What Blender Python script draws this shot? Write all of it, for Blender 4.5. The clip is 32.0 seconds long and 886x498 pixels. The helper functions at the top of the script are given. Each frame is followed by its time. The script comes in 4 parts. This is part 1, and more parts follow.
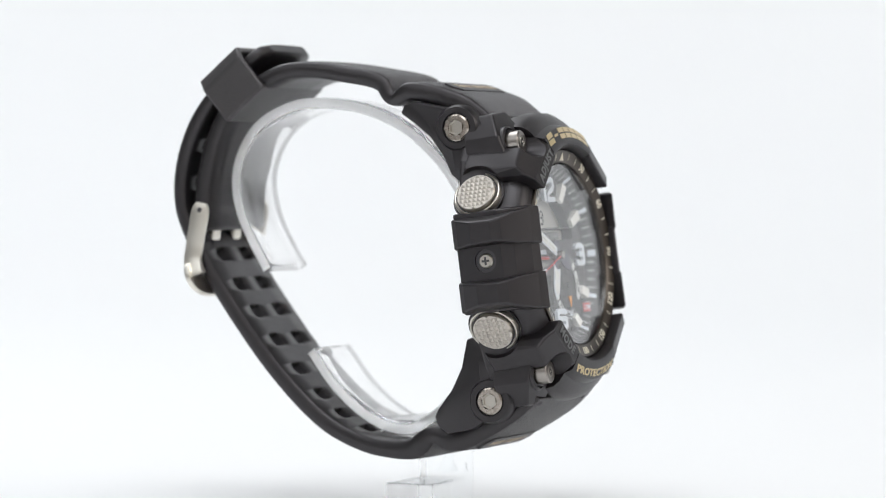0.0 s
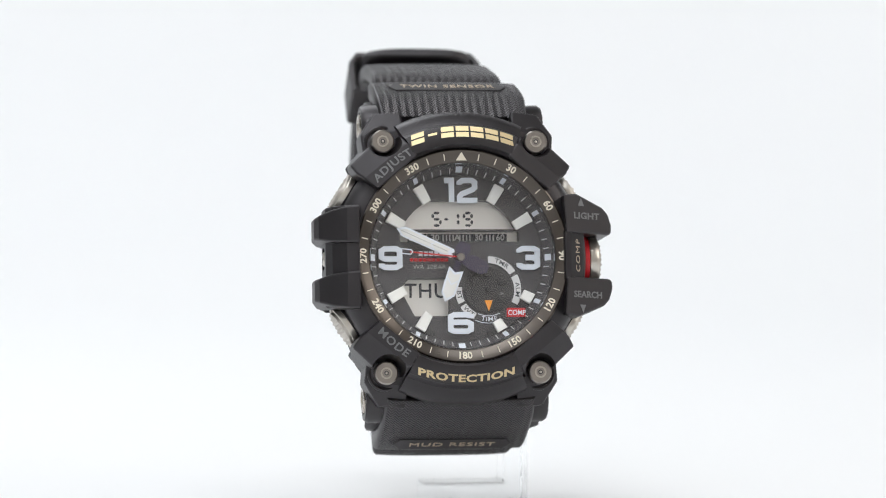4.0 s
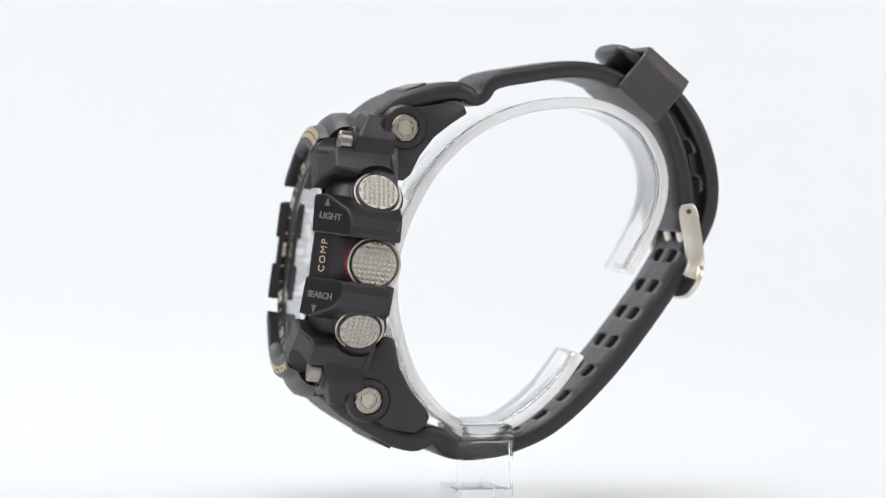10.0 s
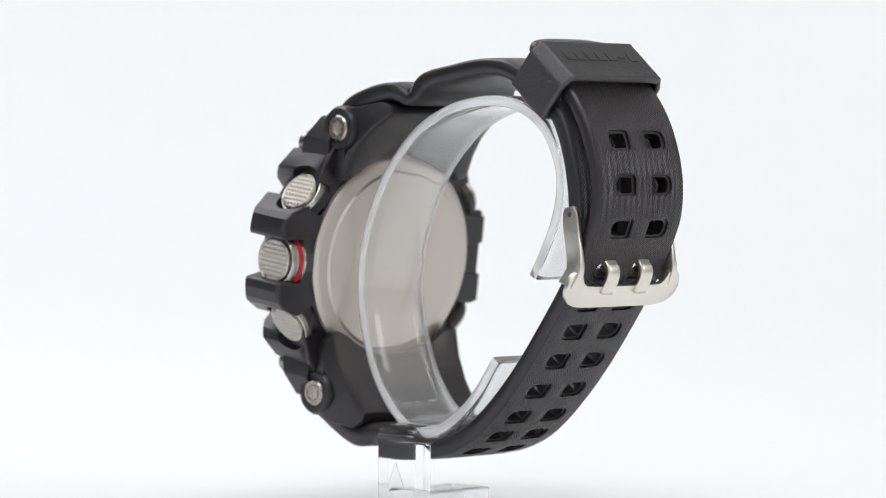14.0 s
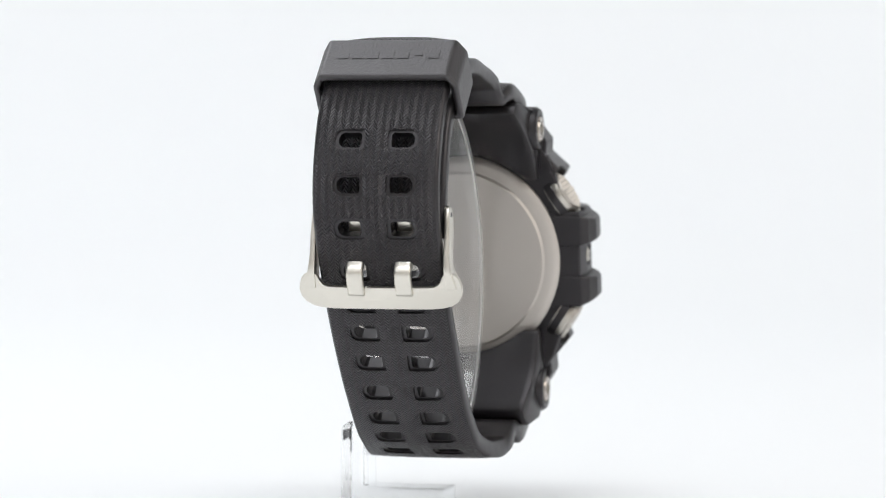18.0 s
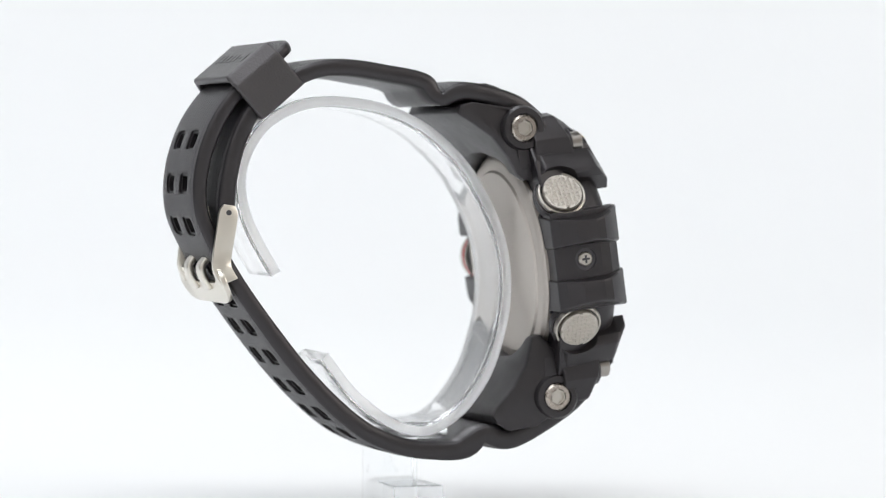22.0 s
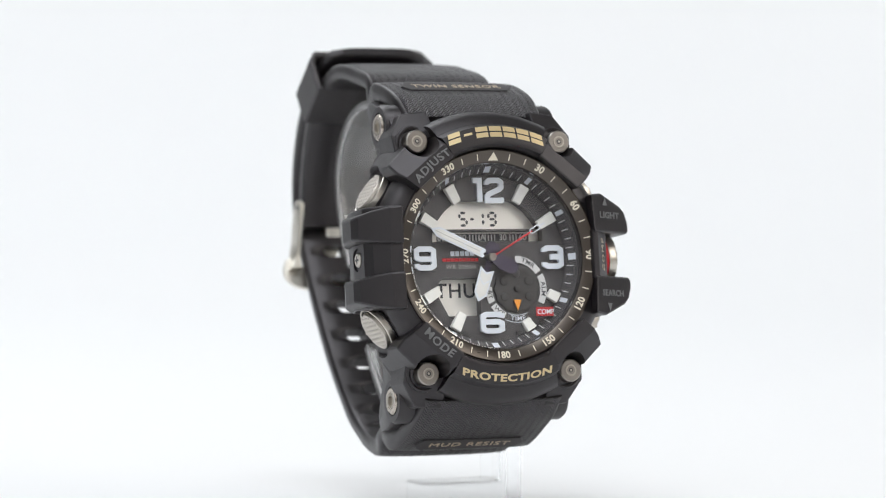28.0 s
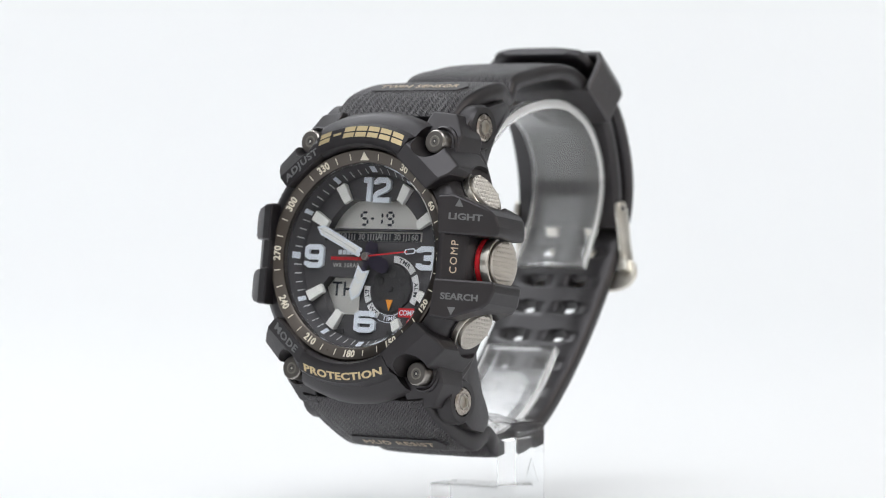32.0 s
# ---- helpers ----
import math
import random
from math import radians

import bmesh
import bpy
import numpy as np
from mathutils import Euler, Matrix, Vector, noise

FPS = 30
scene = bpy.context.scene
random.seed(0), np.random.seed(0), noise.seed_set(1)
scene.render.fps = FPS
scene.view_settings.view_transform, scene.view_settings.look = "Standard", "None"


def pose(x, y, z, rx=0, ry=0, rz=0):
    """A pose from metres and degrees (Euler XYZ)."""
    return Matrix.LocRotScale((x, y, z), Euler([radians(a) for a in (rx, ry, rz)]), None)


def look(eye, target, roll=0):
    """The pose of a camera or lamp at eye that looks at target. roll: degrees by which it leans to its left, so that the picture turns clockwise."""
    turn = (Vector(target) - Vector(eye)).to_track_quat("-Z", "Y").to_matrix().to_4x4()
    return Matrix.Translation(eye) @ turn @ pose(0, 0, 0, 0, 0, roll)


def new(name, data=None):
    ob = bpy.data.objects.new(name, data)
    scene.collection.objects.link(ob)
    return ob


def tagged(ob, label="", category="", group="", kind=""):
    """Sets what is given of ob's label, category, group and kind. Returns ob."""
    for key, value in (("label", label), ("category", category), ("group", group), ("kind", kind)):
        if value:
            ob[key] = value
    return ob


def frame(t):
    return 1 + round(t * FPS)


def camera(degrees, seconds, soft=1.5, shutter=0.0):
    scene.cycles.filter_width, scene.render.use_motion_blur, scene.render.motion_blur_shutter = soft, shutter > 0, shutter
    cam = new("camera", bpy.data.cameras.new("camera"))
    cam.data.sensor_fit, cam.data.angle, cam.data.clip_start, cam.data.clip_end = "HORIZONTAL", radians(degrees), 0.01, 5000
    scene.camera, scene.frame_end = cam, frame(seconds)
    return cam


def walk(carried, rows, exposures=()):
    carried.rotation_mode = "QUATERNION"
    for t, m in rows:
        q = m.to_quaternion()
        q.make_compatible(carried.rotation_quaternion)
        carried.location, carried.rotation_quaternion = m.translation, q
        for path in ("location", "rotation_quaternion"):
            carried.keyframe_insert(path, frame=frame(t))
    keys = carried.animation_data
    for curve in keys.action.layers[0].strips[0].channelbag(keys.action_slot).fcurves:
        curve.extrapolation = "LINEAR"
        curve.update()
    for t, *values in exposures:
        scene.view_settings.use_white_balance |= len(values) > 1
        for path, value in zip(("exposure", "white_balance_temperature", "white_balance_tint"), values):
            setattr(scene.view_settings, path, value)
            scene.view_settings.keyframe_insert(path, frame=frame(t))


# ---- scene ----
MM = 0.001
VIOLET = (1.0, 0.955, 0.995)   # faint cast of the black rubber's sheen
AXIS_Z = 50.0          # height of the turning axis' origin over the table, mm
BASE_Z = 39.2          # the watch's lowest point under that origin, mm
PERIOD_RATE = 14.4092  # degrees a second
FRONT_AT = 29.580      # the dial faces the camera at this second
DIST, PITCH, SIDE = 0.64447, 0.0266, 0.00036

# ---- camera ----
cam = camera(14.80, 32.0, soft=1.0)
EYE = (SIDE, -DIST * math.cos(PITCH), AXIS_Z * MM + DIST * math.sin(PITCH))
AIM = (SIDE, 0.0, AXIS_Z * MM)
walk(cam, [(0.0, look(EYE, AIM, 0.10)), (32.0, look(EYE, AIM, 0.10))])
cam.data.dof.use_dof = True
cam.data.dof.focus_distance = DIST - 0.030
cam.data.dof.aperture_fstop = 18.0

# ---- light ----
world = bpy.data.worlds.new("studio")
scene.world = world
world.use_nodes = True
world.node_tree.nodes["Background"].inputs["Color"].default_value = (0.92, 0.96, 1.0, 1)
world.node_tree.nodes["Background"].inputs["Strength"].default_value = 0.10


def softbox(name, eye, target, sx, sy, watts, color=(0.938, 0.970, 1.0)):
    lamp = bpy.data.lights.new(name, "AREA")
    lamp.shape, lamp.size, lamp.size_y, lamp.energy, lamp.color = "RECTANGLE", sx, sy, watts, color
    ob = new(name, lamp)
    ob.matrix_world = look(eye, target)
    return ob


softbox("softbox_key", (-0.50, -0.56, 0.80), (0, 0, 0.05), 1.3, 1.0, 4.0)
softbox("softbox_top", (0.0, -0.40, 0.86), (0, 0, 0.05), 0.7, 0.4, 3.6)
# Unseen warm lamp added as fill from the right.
softbox("fill_side", (0.85, -0.32, 0.52), (0, 0, 0.05), 0.5, 0.5, 2.6, (1.0, 0.955, 0.90))
softbox("softbox_overhead", (-0.38, 0.50, 0.90), (-0.02, 0.34, 0.0), 0.8, 0.6, 5.4)
# Unseen lamps added only to even out the white backdrop.
softbox("backdrop_fill_left", (-1.0, 0.62, 0.75), (-0.58, 1.47, 0.43), 0.5, 0.7, 2.15)
softbox("backdrop_fill_right", (1.0, 0.62, 0.75), (0.58, 1.47, 0.43), 0.5, 0.7, 5.55)


# ---- materials ----
def mat(name, color, rough=0.5, metal=0.0, bump=0.0, scale=400.0, vary=0.0, spec=0.5, tint=(1.0, 1.0, 1.0)):
    """A plain surface with grain in its tone and relief; scale is in waves a metre."""
    m = bpy.data.materials.new(name)
    m.use_nodes = True
    nt = m.node_tree
    b = nt.nodes["Principled BSDF"]
    b.inputs["Base Color"].default_value = (*color, 1)
    b.inputs["Roughness"].default_value = rough
    b.inputs["Metallic"].default_value = metal
    b.inputs["Specular IOR Level"].default_value = spec
    b.inputs["Specular Tint"].default_value = (*tint, 1)
    co = nt.nodes.new("ShaderNodeTexCoord")
    n = nt.nodes.new("ShaderNodeTexNoise")
    n.inputs["Scale"].default_value = scale
    n.inputs["Detail"].default_value = 4
    nt.links.new(co.outputs["Object"], n.inputs["Vector"])
    if bump:
        bp = nt.nodes.new("ShaderNodeBump")
        bp.inputs["Strength"].default_value = bump
        bp.inputs["Distance"].default_value = 0.0001
        nt.links.new(n.outputs["Fac"], bp.inputs["Height"])
        nt.links.new(bp.outputs["Normal"], b.inputs["Normal"])
    if vary:
        big = nt.nodes.new("ShaderNodeTexNoise")
        big.inputs["Scale"].default_value = scale / 12
        nt.links.new(co.outputs["Object"], big.inputs["Vector"])
        mix = nt.nodes.new("ShaderNodeMath")
        mix.operation = "ADD"
        nt.links.new(n.outputs["Fac"], mix.inputs[0])
        nt.links.new(big.outputs["Fac"], mix.inputs[1])
        ramp = nt.nodes.new("ShaderNodeMapRange")
        ramp.inputs["From Min"].default_value, ramp.inputs["From Max"].default_value = 0.6, 1.4
        ramp.inputs["To Min"].default_value, ramp.inputs["To Max"].default_value = max(0, rough - vary), min(1, rough + vary)
        nt.links.new(mix.outputs[0], ramp.inputs["Value"])
        nt.links.new(ramp.outputs[0], b.inputs["Roughness"])
    return m


def clear(name, ior, color=(1, 1, 1), rough=0.0):
    m = bpy.data.materials.new(name)
    m.use_nodes = True
    b = m.node_tree.nodes["Principled BSDF"]
    b.inputs["Base Color"].default_value = (*color, 1)
    b.inputs["Roughness"].default_value = rough
    b.inputs["IOR"].default_value = ior
    b.inputs["Transmission Weight"].default_value = 1.0
    return m


RESIN = mat("black_resin", (0.0088, 0.0076, 0.0083), 0.41, bump=0.15, scale=6000, vary=0.04, spec=0.64, tint=VIOLET)
RUBBER = mat("black_rubber", (0.0085, 0.0076, 0.0080), 0.40, bump=0.12, scale=5000, vary=0.05, spec=0.68, tint=VIOLET)
GRAINED = mat("grained_black_rubber", (0.016, 0.0148, 0.0145), 0.44, bump=1.0, scale=2200, vary=0.05, spec=1.0, tint=VIOLET)
BUCKLESTEEL = mat("polished_buckle_steel", (0.76, 0.725, 0.655), 0.34, 1.0, scale=1500, vary=0.03)
STEEL = mat("brushed_steel", (0.57, 0.54, 0.49), 0.32, 1.0, scale=1500, vary=0.03)
SATIN = mat("satin_steel", (0.56, 0.525, 0.48), 0.46, 1.0, scale=1500, vary=0.03)
BACKSTEEL = mat("fine_brushed_steel", (0.62, 0.575, 0.53), 0.5, 0.75, scale=1500, vary=0.03)
SCREWSTEEL = mat("bronzed_steel", (0.44, 0.395, 0.35), 0.27, 1.0, scale=1500, vary=0.03)
DARKSTEEL = mat("grey_plated_steel", (0.36, 0.335, 0.31), 0.30, 1.0, scale=1500, vary=0.03)
BEZELMETAL = mat("brown_grey_plated_steel", (0.100, 0.087, 0.077), 0.30, 1.0, scale=1500, vary=0.03)
DIALBLACK = mat("dial_black", (0.058, 0.0555, 0.060), 0.5, scale=3000)
DIALGREY = mat("dial_dark_grey", (0.030, 0.029, 0.031), 0.5, scale=3000)
LUME = mat("white_luminous_paint", (0.80, 0.80, 0.765), 0.5, scale=2000, vary=0.05)
POINTERLUME = mat("pale_grey_luminous_paint", (0.72, 0.72, 0.70), 0.5, scale=2000, vary=0.05)
WHITE = mat("white_print", (0.70, 0.745, 0.81), 0.5, scale=2000)
TRACK = mat("grey_white_print", (0.66, 0.665, 0.67), 0.5, scale=2000)
CREAM = mat("cream_print", (0.74, 0.69, 0.57), 0.5, scale=2000)
PALEGREY = mat("pale_grey_print", (0.40, 0.40, 0.39), 0.5, scale=2000)
GREYPRINT = mat("grey_print", (0.16, 0.162, 0.165), 0.5, scale=2000)
GOLD = mat("gold_paint", (0.62, 0.50, 0.29), 0.35, 0.6, scale=2000)
DULLGOLD = mat("dull_gold_paint", (0.66, 0.55, 0.42), 0.38, 0.5, scale=2000)
RED = mat("red_paint", (0.55, 0.012, 0.02), 0.4, scale=2000)
ORANGE = mat("orange_paint", (0.80, 0.30, 0.03), 0.4, scale=2000)
LCD = mat("lcd_glass", (0.84, 0.825, 0.79), 0.40, 0.72, scale=2000)
LCDINK = mat("lcd_segment", (0.035, 0.04, 0.05), 0.5, scale=2000)
TAILPLATE = mat("pointer_tail_plating", (0.11, 0.10, 0.15), 0.28, 1.0, scale=2000)
CRYSTAL = clear("mineral_glass", 1.45)
ACRYLIC = clear("clear_acrylic", 1.22, (0.985, 0.992, 0.995))
# A small white diffuse share stands in for mirrored white surroundings.
REFLECTHAZE = clear("acrylic_reflection_haze", 1.13, (1.0, 1.0, 1.0), 0.02)
REFLECTHAZE.node_tree.nodes["Principled BSDF"].inputs["Coat Weight"].default_value = 1.0
REFLECTHAZE.node_tree.nodes["Principled BSDF"].inputs["Coat IOR"].default_value = 1.6
REFLECTHAZE.node_tree.nodes["Principled BSDF"].inputs["Coat Roughness"].default_value = 0.12
REFLECTHAZE.node_tree.nodes["Principled BSDF"].inputs["Transmission Weight"].default_value = 0.93
# Whitish acrylic that imitates light gathered in the cuff's cut edges.
EDGEGLOW = clear("acrylic_edge_glow", 1.12, (1.0, 1.0, 1.0), 0.3)
EDGEGLOW.node_tree.nodes["Principled BSDF"].inputs["Transmission Weight"].default_value = 0.8
PAPER = mat("white_sweep_paper", (0.865, 0.872, 0.88), 0.8, bump=0.02, scale=200)


# ---- building blocks (all in millimetres) ----
def tri_bevel(bm, width, segs=2, angle=0.5):
    if width <= 0:
        return bm
    edges = [e for e in bm.edges if len(e.link_faces) == 2 and e.calc_face_angle(0) > angle]
    bmesh.ops.bevel(bm, geom=edges, offset=width, segments=segs, profile=0.5, affect="EDGES", clamp_overlap=True)
    return bm


def hull(points, bevel=0.35, bm=None):
    b = bmesh.new()
    for p in points:
        b.verts.new(p)
    bmesh.ops.convex_hull(b, input=b.verts)
    bmesh.ops.delete(b, geom=[v for v in b.verts if not v.link_faces], context="VERTS")
    bmesh.ops.dissolve_limit(b, angle_limit=0.02, verts=b.verts, edges=b.edges)
    if bevel:
        tri_bevel(b, bevel)
        bmesh.ops.remove_doubles(b, verts=b.verts, dist=0.01)
        bmesh.ops.triangulate(b, faces=[f for f in b.faces if len(f.verts) > 4])
    return merge(bm, b)


def merge(bm, b):
    if bm is None:
        return b
    me = bpy.data.meshes.new("tmp")
    b.to_mesh(me)
    b.free()
    bm.from_mesh(me)
    bpy.data.meshes.remove(me)
    return bm


def prism(poly, w0, w1, inset=0.0, bevel=0.35, bm=None):
    """A convex outline between the depths w0 and w1, drawn in towards the top."""
    cx = sum(p[0] for p in poly) / len(poly)
    cy = sum(p[1] for p in poly) / len(poly)
    pts = [(x, y, w0) for x, y in poly]
    for x, y in poly:
        d = math.hypot(x - cx, y - cy) or 1
        k = max(0, 1 - inset / d)
        pts.append((cx + (x - cx) * k, cy + (y - cy) * k, w1))
    return hull(pts, bevel, bm)


def plate(poly, w0, w1, bevel=0.0, bm=None):
    """Any outline, extruded from w0 to w1."""
    b = bmesh.new()
    vs = [b.verts.new((x, y, w0)) for x, y in poly]
    f = b.faces.new(vs)
    r = bmesh.ops.extrude_face_region(b, geom=[f])
    bmesh.ops.translate(b, vec=(0, 0, w1 - w0), verts=[v for v in r["geom"] if isinstance(v, bmesh.types.BMVert)])
    bmesh.ops.recalc_face_normals(b, faces=b.faces)
    tri_bevel(b, bevel)
    return merge(bm, b)


def turned(profile, n=64, a0=0.0, a1=360.0, bm=None, closed=False):
    """A profile of (radius, height) turned about z from a0 to a1 degrees; closed: the profile is a loop."""
    b = bmesh.new()
    full = abs(a1 - a0) >= 359.9
    rings = []
    for i in range(n if full else n + 1):
        a = radians(a0 + (a1 - a0) * i / n)
        rings.append([b.verts.new((r * math.cos(a), r * math.sin(a), h)) for r, h in profile])
    m = len(profile)
    for i in range(n):
        p, q = rings[i], rings[(i + 1) % len(rings)]
        for j in range(m if closed else m - 1):
            k = (j + 1) % m
            b.faces.new((p[j], q[j], q[k], p[k]))
    if not full and closed:
        b.faces.new(rings[0])
        b.faces.new(rings[-1])
    bmesh.ops.remove_doubles(b, verts=b.verts, dist=1e-4)
    bmesh.ops.recalc_face_normals(b, faces=b.faces)
    return merge(bm, b)


def rod(r, h0, h1, n=32, edge=0.2, bm=None):
    return turned([(0, h0), (r - edge, h0), (r, h0 + edge), (r, h1 - edge), (r - edge, h1), (0, h1)], n, bm=bm)


def bar(x0, y0, x1, y1, w0, w1, bm=None, bevel=0.0):
    return plate([(x0, y0), (x1, y0), (x1, y1), (x0, y1)], w0, w1, bevel, bm)


def moved(bm, m):
    bmesh.ops.transform(bm, matrix=m, verts=bm.verts)
    return bm


def spun(poly, deg, at=(0, 0)):
    c, s = math.cos(radians(deg)), math.sin(radians(deg))
    return [(at[0] + c * x - s * y, at[1] + s * x + c * y) for x, y in poly]


def axis_to(direction, origin):
    """A frame whose z runs along direction."""
    q = Vector(direction).to_track_quat("Z", "Y").to_matrix().to_4x4()
    return Matrix.Translation(origin) @ q


def spline(rows, n):
    """Smooth rows of numbers to n rows evenly along them."""
    a = np.array(rows, float)
    pts = []
    m = len(a)
    for i in range(m - 1):
        p0, p1, p2, p3 = a[max(i - 1, 0)], a[i], a[i + 1], a[min(i + 2, m - 1)]
        for s in np.linspace(0, 1, 12, endpoint=False):
            pts.append(0.5 * (2 * p1 + (p2 - p0) * s + (2 * p0 - 5 * p1 + 4 * p2 - p3) * s * s + (3 * p1 - p0 - 3 * p2 + p3) * s ** 3))
    pts.append(a[-1])
    pts = np.array(pts)
    d = np.concatenate([[0], np.cumsum(np.linalg.norm(np.diff(pts[:, :2], axis=0), axis=1))])
    want = np.linspace(0, d[-1], n)
    return np.stack([np.interp(want, d, pts[:, k]) for k in range(pts.shape[1])], 1), want


def strip(rows, n=90, crown=0.25, edge=0.5, faced=False):
    """A strap: rows of (y, z, thickness, half width) along its middle line; outer side is to the left of the way."""
    st, arc = spline(rows, n)
    b = bmesh.new()
    uv = b.loops.layers.uv.new("UVMap")
    rings = []
    across = []
    for i in range(n):
        t = st[min(i + 1, n - 1)][:2] - st[max(i - 1, 0)][:2]
        t = t / np.linalg.norm(t)
        nrm = np.array([-t[1], t[0]])
        y, z, th, hw = st[i]
        h = th / 2
        sec = []
        for x, o in ((-hw, -h + edge), (-hw + edge, -h), (-hw / 2, -h), (0, -h), (hw / 2, -h), (hw - edge, -h), (hw, -h + edge), (hw, h - edge - crown), (hw - edge, h - crown),
                     (hw * 0.75, h - crown * 0.4), (hw * 0.4, h), (0, h), (-hw * 0.4, h), (-hw * 0.75, h - crown * 0.4), (-hw + edge, h - crown), (-hw, h - edge - crown)):
            sec.append((x, y + nrm[0] * o, z + nrm[1] * o))
        across = [s[0] for s in sec]
        rings.append([b.verts.new(s) for s in sec])
    m = len(rings[0])
    for i in range(n - 1):
        for j in range(m):
            k = (j + 1) % m
            f = b.faces.new((rings[i][j], rings[i][k], rings[i + 1][k], rings[i + 1][j]))
            f.smooth = True
            f.material_index = 1 if faced and 8 <= j <= 13 else 0
            for l, (ii, jj) in zip(f.loops, ((i, j), (i, k), (i + 1, k), (i + 1, j))):
                l[uv].uv = (rings[ii][jj].co.x, arc[ii])
    b.faces.new(rings[0])
    b.faces.new(rings[-1])
    bmesh.ops.recalc_face_normals(b, faces=b.faces)
    return b


def letters(text, size, extrude=0.06, stretch=1.0, spacing=1.0, bold=0.0):
    """Lettering with the built-in font, centred on the origin."""
    cu = bpy.data.curves.new("lettering", "FONT")
    cu.body, cu.size, cu.extrude, cu.align_x, cu.align_y = text, size, extrude, "CENTER", "CENTER"
    cu.offset = bold
    cu.space_character, cu.resolution_u = spacing, 3
    ob = new("lettering", cu)
    bpy.context.view_layer.update()
    me = bpy.data.meshes.new_from_object(ob.evaluated_get(bpy.context.evaluated_depsgraph_get()))
    b = bmesh.new()
    b.from_mesh(me)
    bpy.data.objects.remove(ob)
    bpy.data.curves.remove(cu)
    bpy.data.meshes.remove(me)
    for v in b.verts:
        v.co.x *= stretch
    return b


def stroke(path, width, w0, w1, bm=None):
    """A line of even width along a path, as solid pieces with mitred joins."""
    b = bmesh.new()
    n = len(path)
    pts = [Vector(p) for p in path]
    left, right = [], []
    for i, p in enumerate(pts):
        d0 = (p - pts[i - 1]).normalized() if i else (pts[1] - p).normalized()
        d1 = (pts[i + 1] - p).normalized() if i < n - 1 else d0
        n0, n1 = Vector((-d0.y, d0.x)), Vector((-d1.y, d1.x))
        m = (n0 + n1).normalized()
        k = width / 2 / max(0.4, m.dot(n0))
        left.append(p + m * k)
        right.append(p - m * k)
    rows = [[b.verts.new((q.x, q.y, w)) for q, w in ((l, w0), (r, w0), (r, w1), (l, w1))] for l, r in zip(left, right)]
    for p, q in zip(rows, rows[1:]):
        for j in range(4):
            b.faces.new((p[j], p[(j + 1) % 4], q[(j + 1) % 4], q[j]))
    b.faces.new(rows[0])
    b.faces.new(rows[-1])
    bmesh.ops.recalc_face_normals(b, faces=b.faces)
    return merge(bm, b)


BLOCK = {   # blocky numerals, as strokes in a field about 1 wide and 2 high
    "1": [[(-0.35, 0.86), (0.12, 0.86), (0.12, -1.0)]],
    "2": [[(-0.5, 0.5), (-0.5, 0.68), (-0.32, 0.86), (0.32, 0.86), (0.5, 0.68), (0.5, 0.25), (0.36, 0.08), (-0.36, -0.3), (-0.5, -0.5), (-0.5, -0.86), (0.66, -0.86)]],
    "3": [[(-0.5, 0.5), (-0.5, 0.68), (-0.32, 0.86), (0.32, 0.86), (0.5, 0.68), (0.5, 0.2), (0.34, 0.03), (-0.15, 0.03)], [(0.3, 0.0), (0.5, -0.18), (0.5, -0.68), (0.32, -0.86), (-0.32, -0.86), (-0.5, -0.68), (-0.5, -0.48)]],
    "6": [[(0.5, 0.5), (0.5, 0.68), (0.32, 0.86), (-0.32, 0.86), (-0.5, 0.68), (-0.5, -0.68), (-0.32, -0.86), (0.32, -0.86), (0.5, -0.68), (0.5, -0.1), (0.34, 0.08)], [(0.36, 0.08), (-0.4, 0.08)]],
    "9": [[(-0.5, -0.5), (-0.5, -0.68), (-0.32, -0.86), (0.32, -0.86), (0.5, -0.68), (0.5, 0.68), (0.32, 0.86), (-0.32, 0.86), (-0.5, 0.68), (-0.5, 0.1), (-0.34, -0.08)], [(-0.36, -0.08), (0.4, -0.08)]],
}


def block_number(text, height, wide, pen, w0, w1, gap):
    b = bmesh.new()
    for i, ch in enumerate(text):
        x0 = (i - (len(text) - 1) / 2) * gap
        for k, path in enumerate(BLOCK[ch]):
            b = stroke([(x0 + x * wide, y * height / 2) for x, y in path], pen, w0, w1 + 0.02 * k, b)
    return b


def segments(text, height, wide, pen, w0, w1, gap):
    """Seven-bar digits as a liquid crystal display shows them."""
    on = {"5": "afgcd", "-": "g", "1": "bc", "9": "abcdfg", " ": ""}
    h = height / 2
    bars = {"a": ((0, h), 0), "g": ((0, 0), 0), "d": ((0, -h), 0), "b": ((1, h / 2), 1), "c": ((1, -h / 2), 1), "f": ((-1, h / 2), 1), "e": ((-1, -h / 2), 1)}
    b = bmesh.new()
    for i, ch in enumerate(text):
        x0 = (i - (len(text) - 1) / 2) * gap
        for s in on[ch]:
            (cx, cy), up = bars[s]
            cx = x0 + cx * wide / 2
            l = (h if up else wide * (0.8 if ch == "-" else 1)) / 2 - pen * 0.3
            p = pen / 2
            poly = [(-l, 0), (-l + p, p), (l - p, p), (l, 0), (l - p, -p), (-l + p, -p)]
            b = plate([(cx - y, cy + x) if up else (cx + x, cy + y) for x, y in poly], w0, w1, 0, b)
    return b


def cut(bm, step):
    """More vertices, so that a bent mark follows its curve."""
    long = [e for e in bm.edges if e.calc_length() > step]
    if long:
        bmesh.ops.subdivide_edges(bm, edges=long, cuts=2)
    return bm


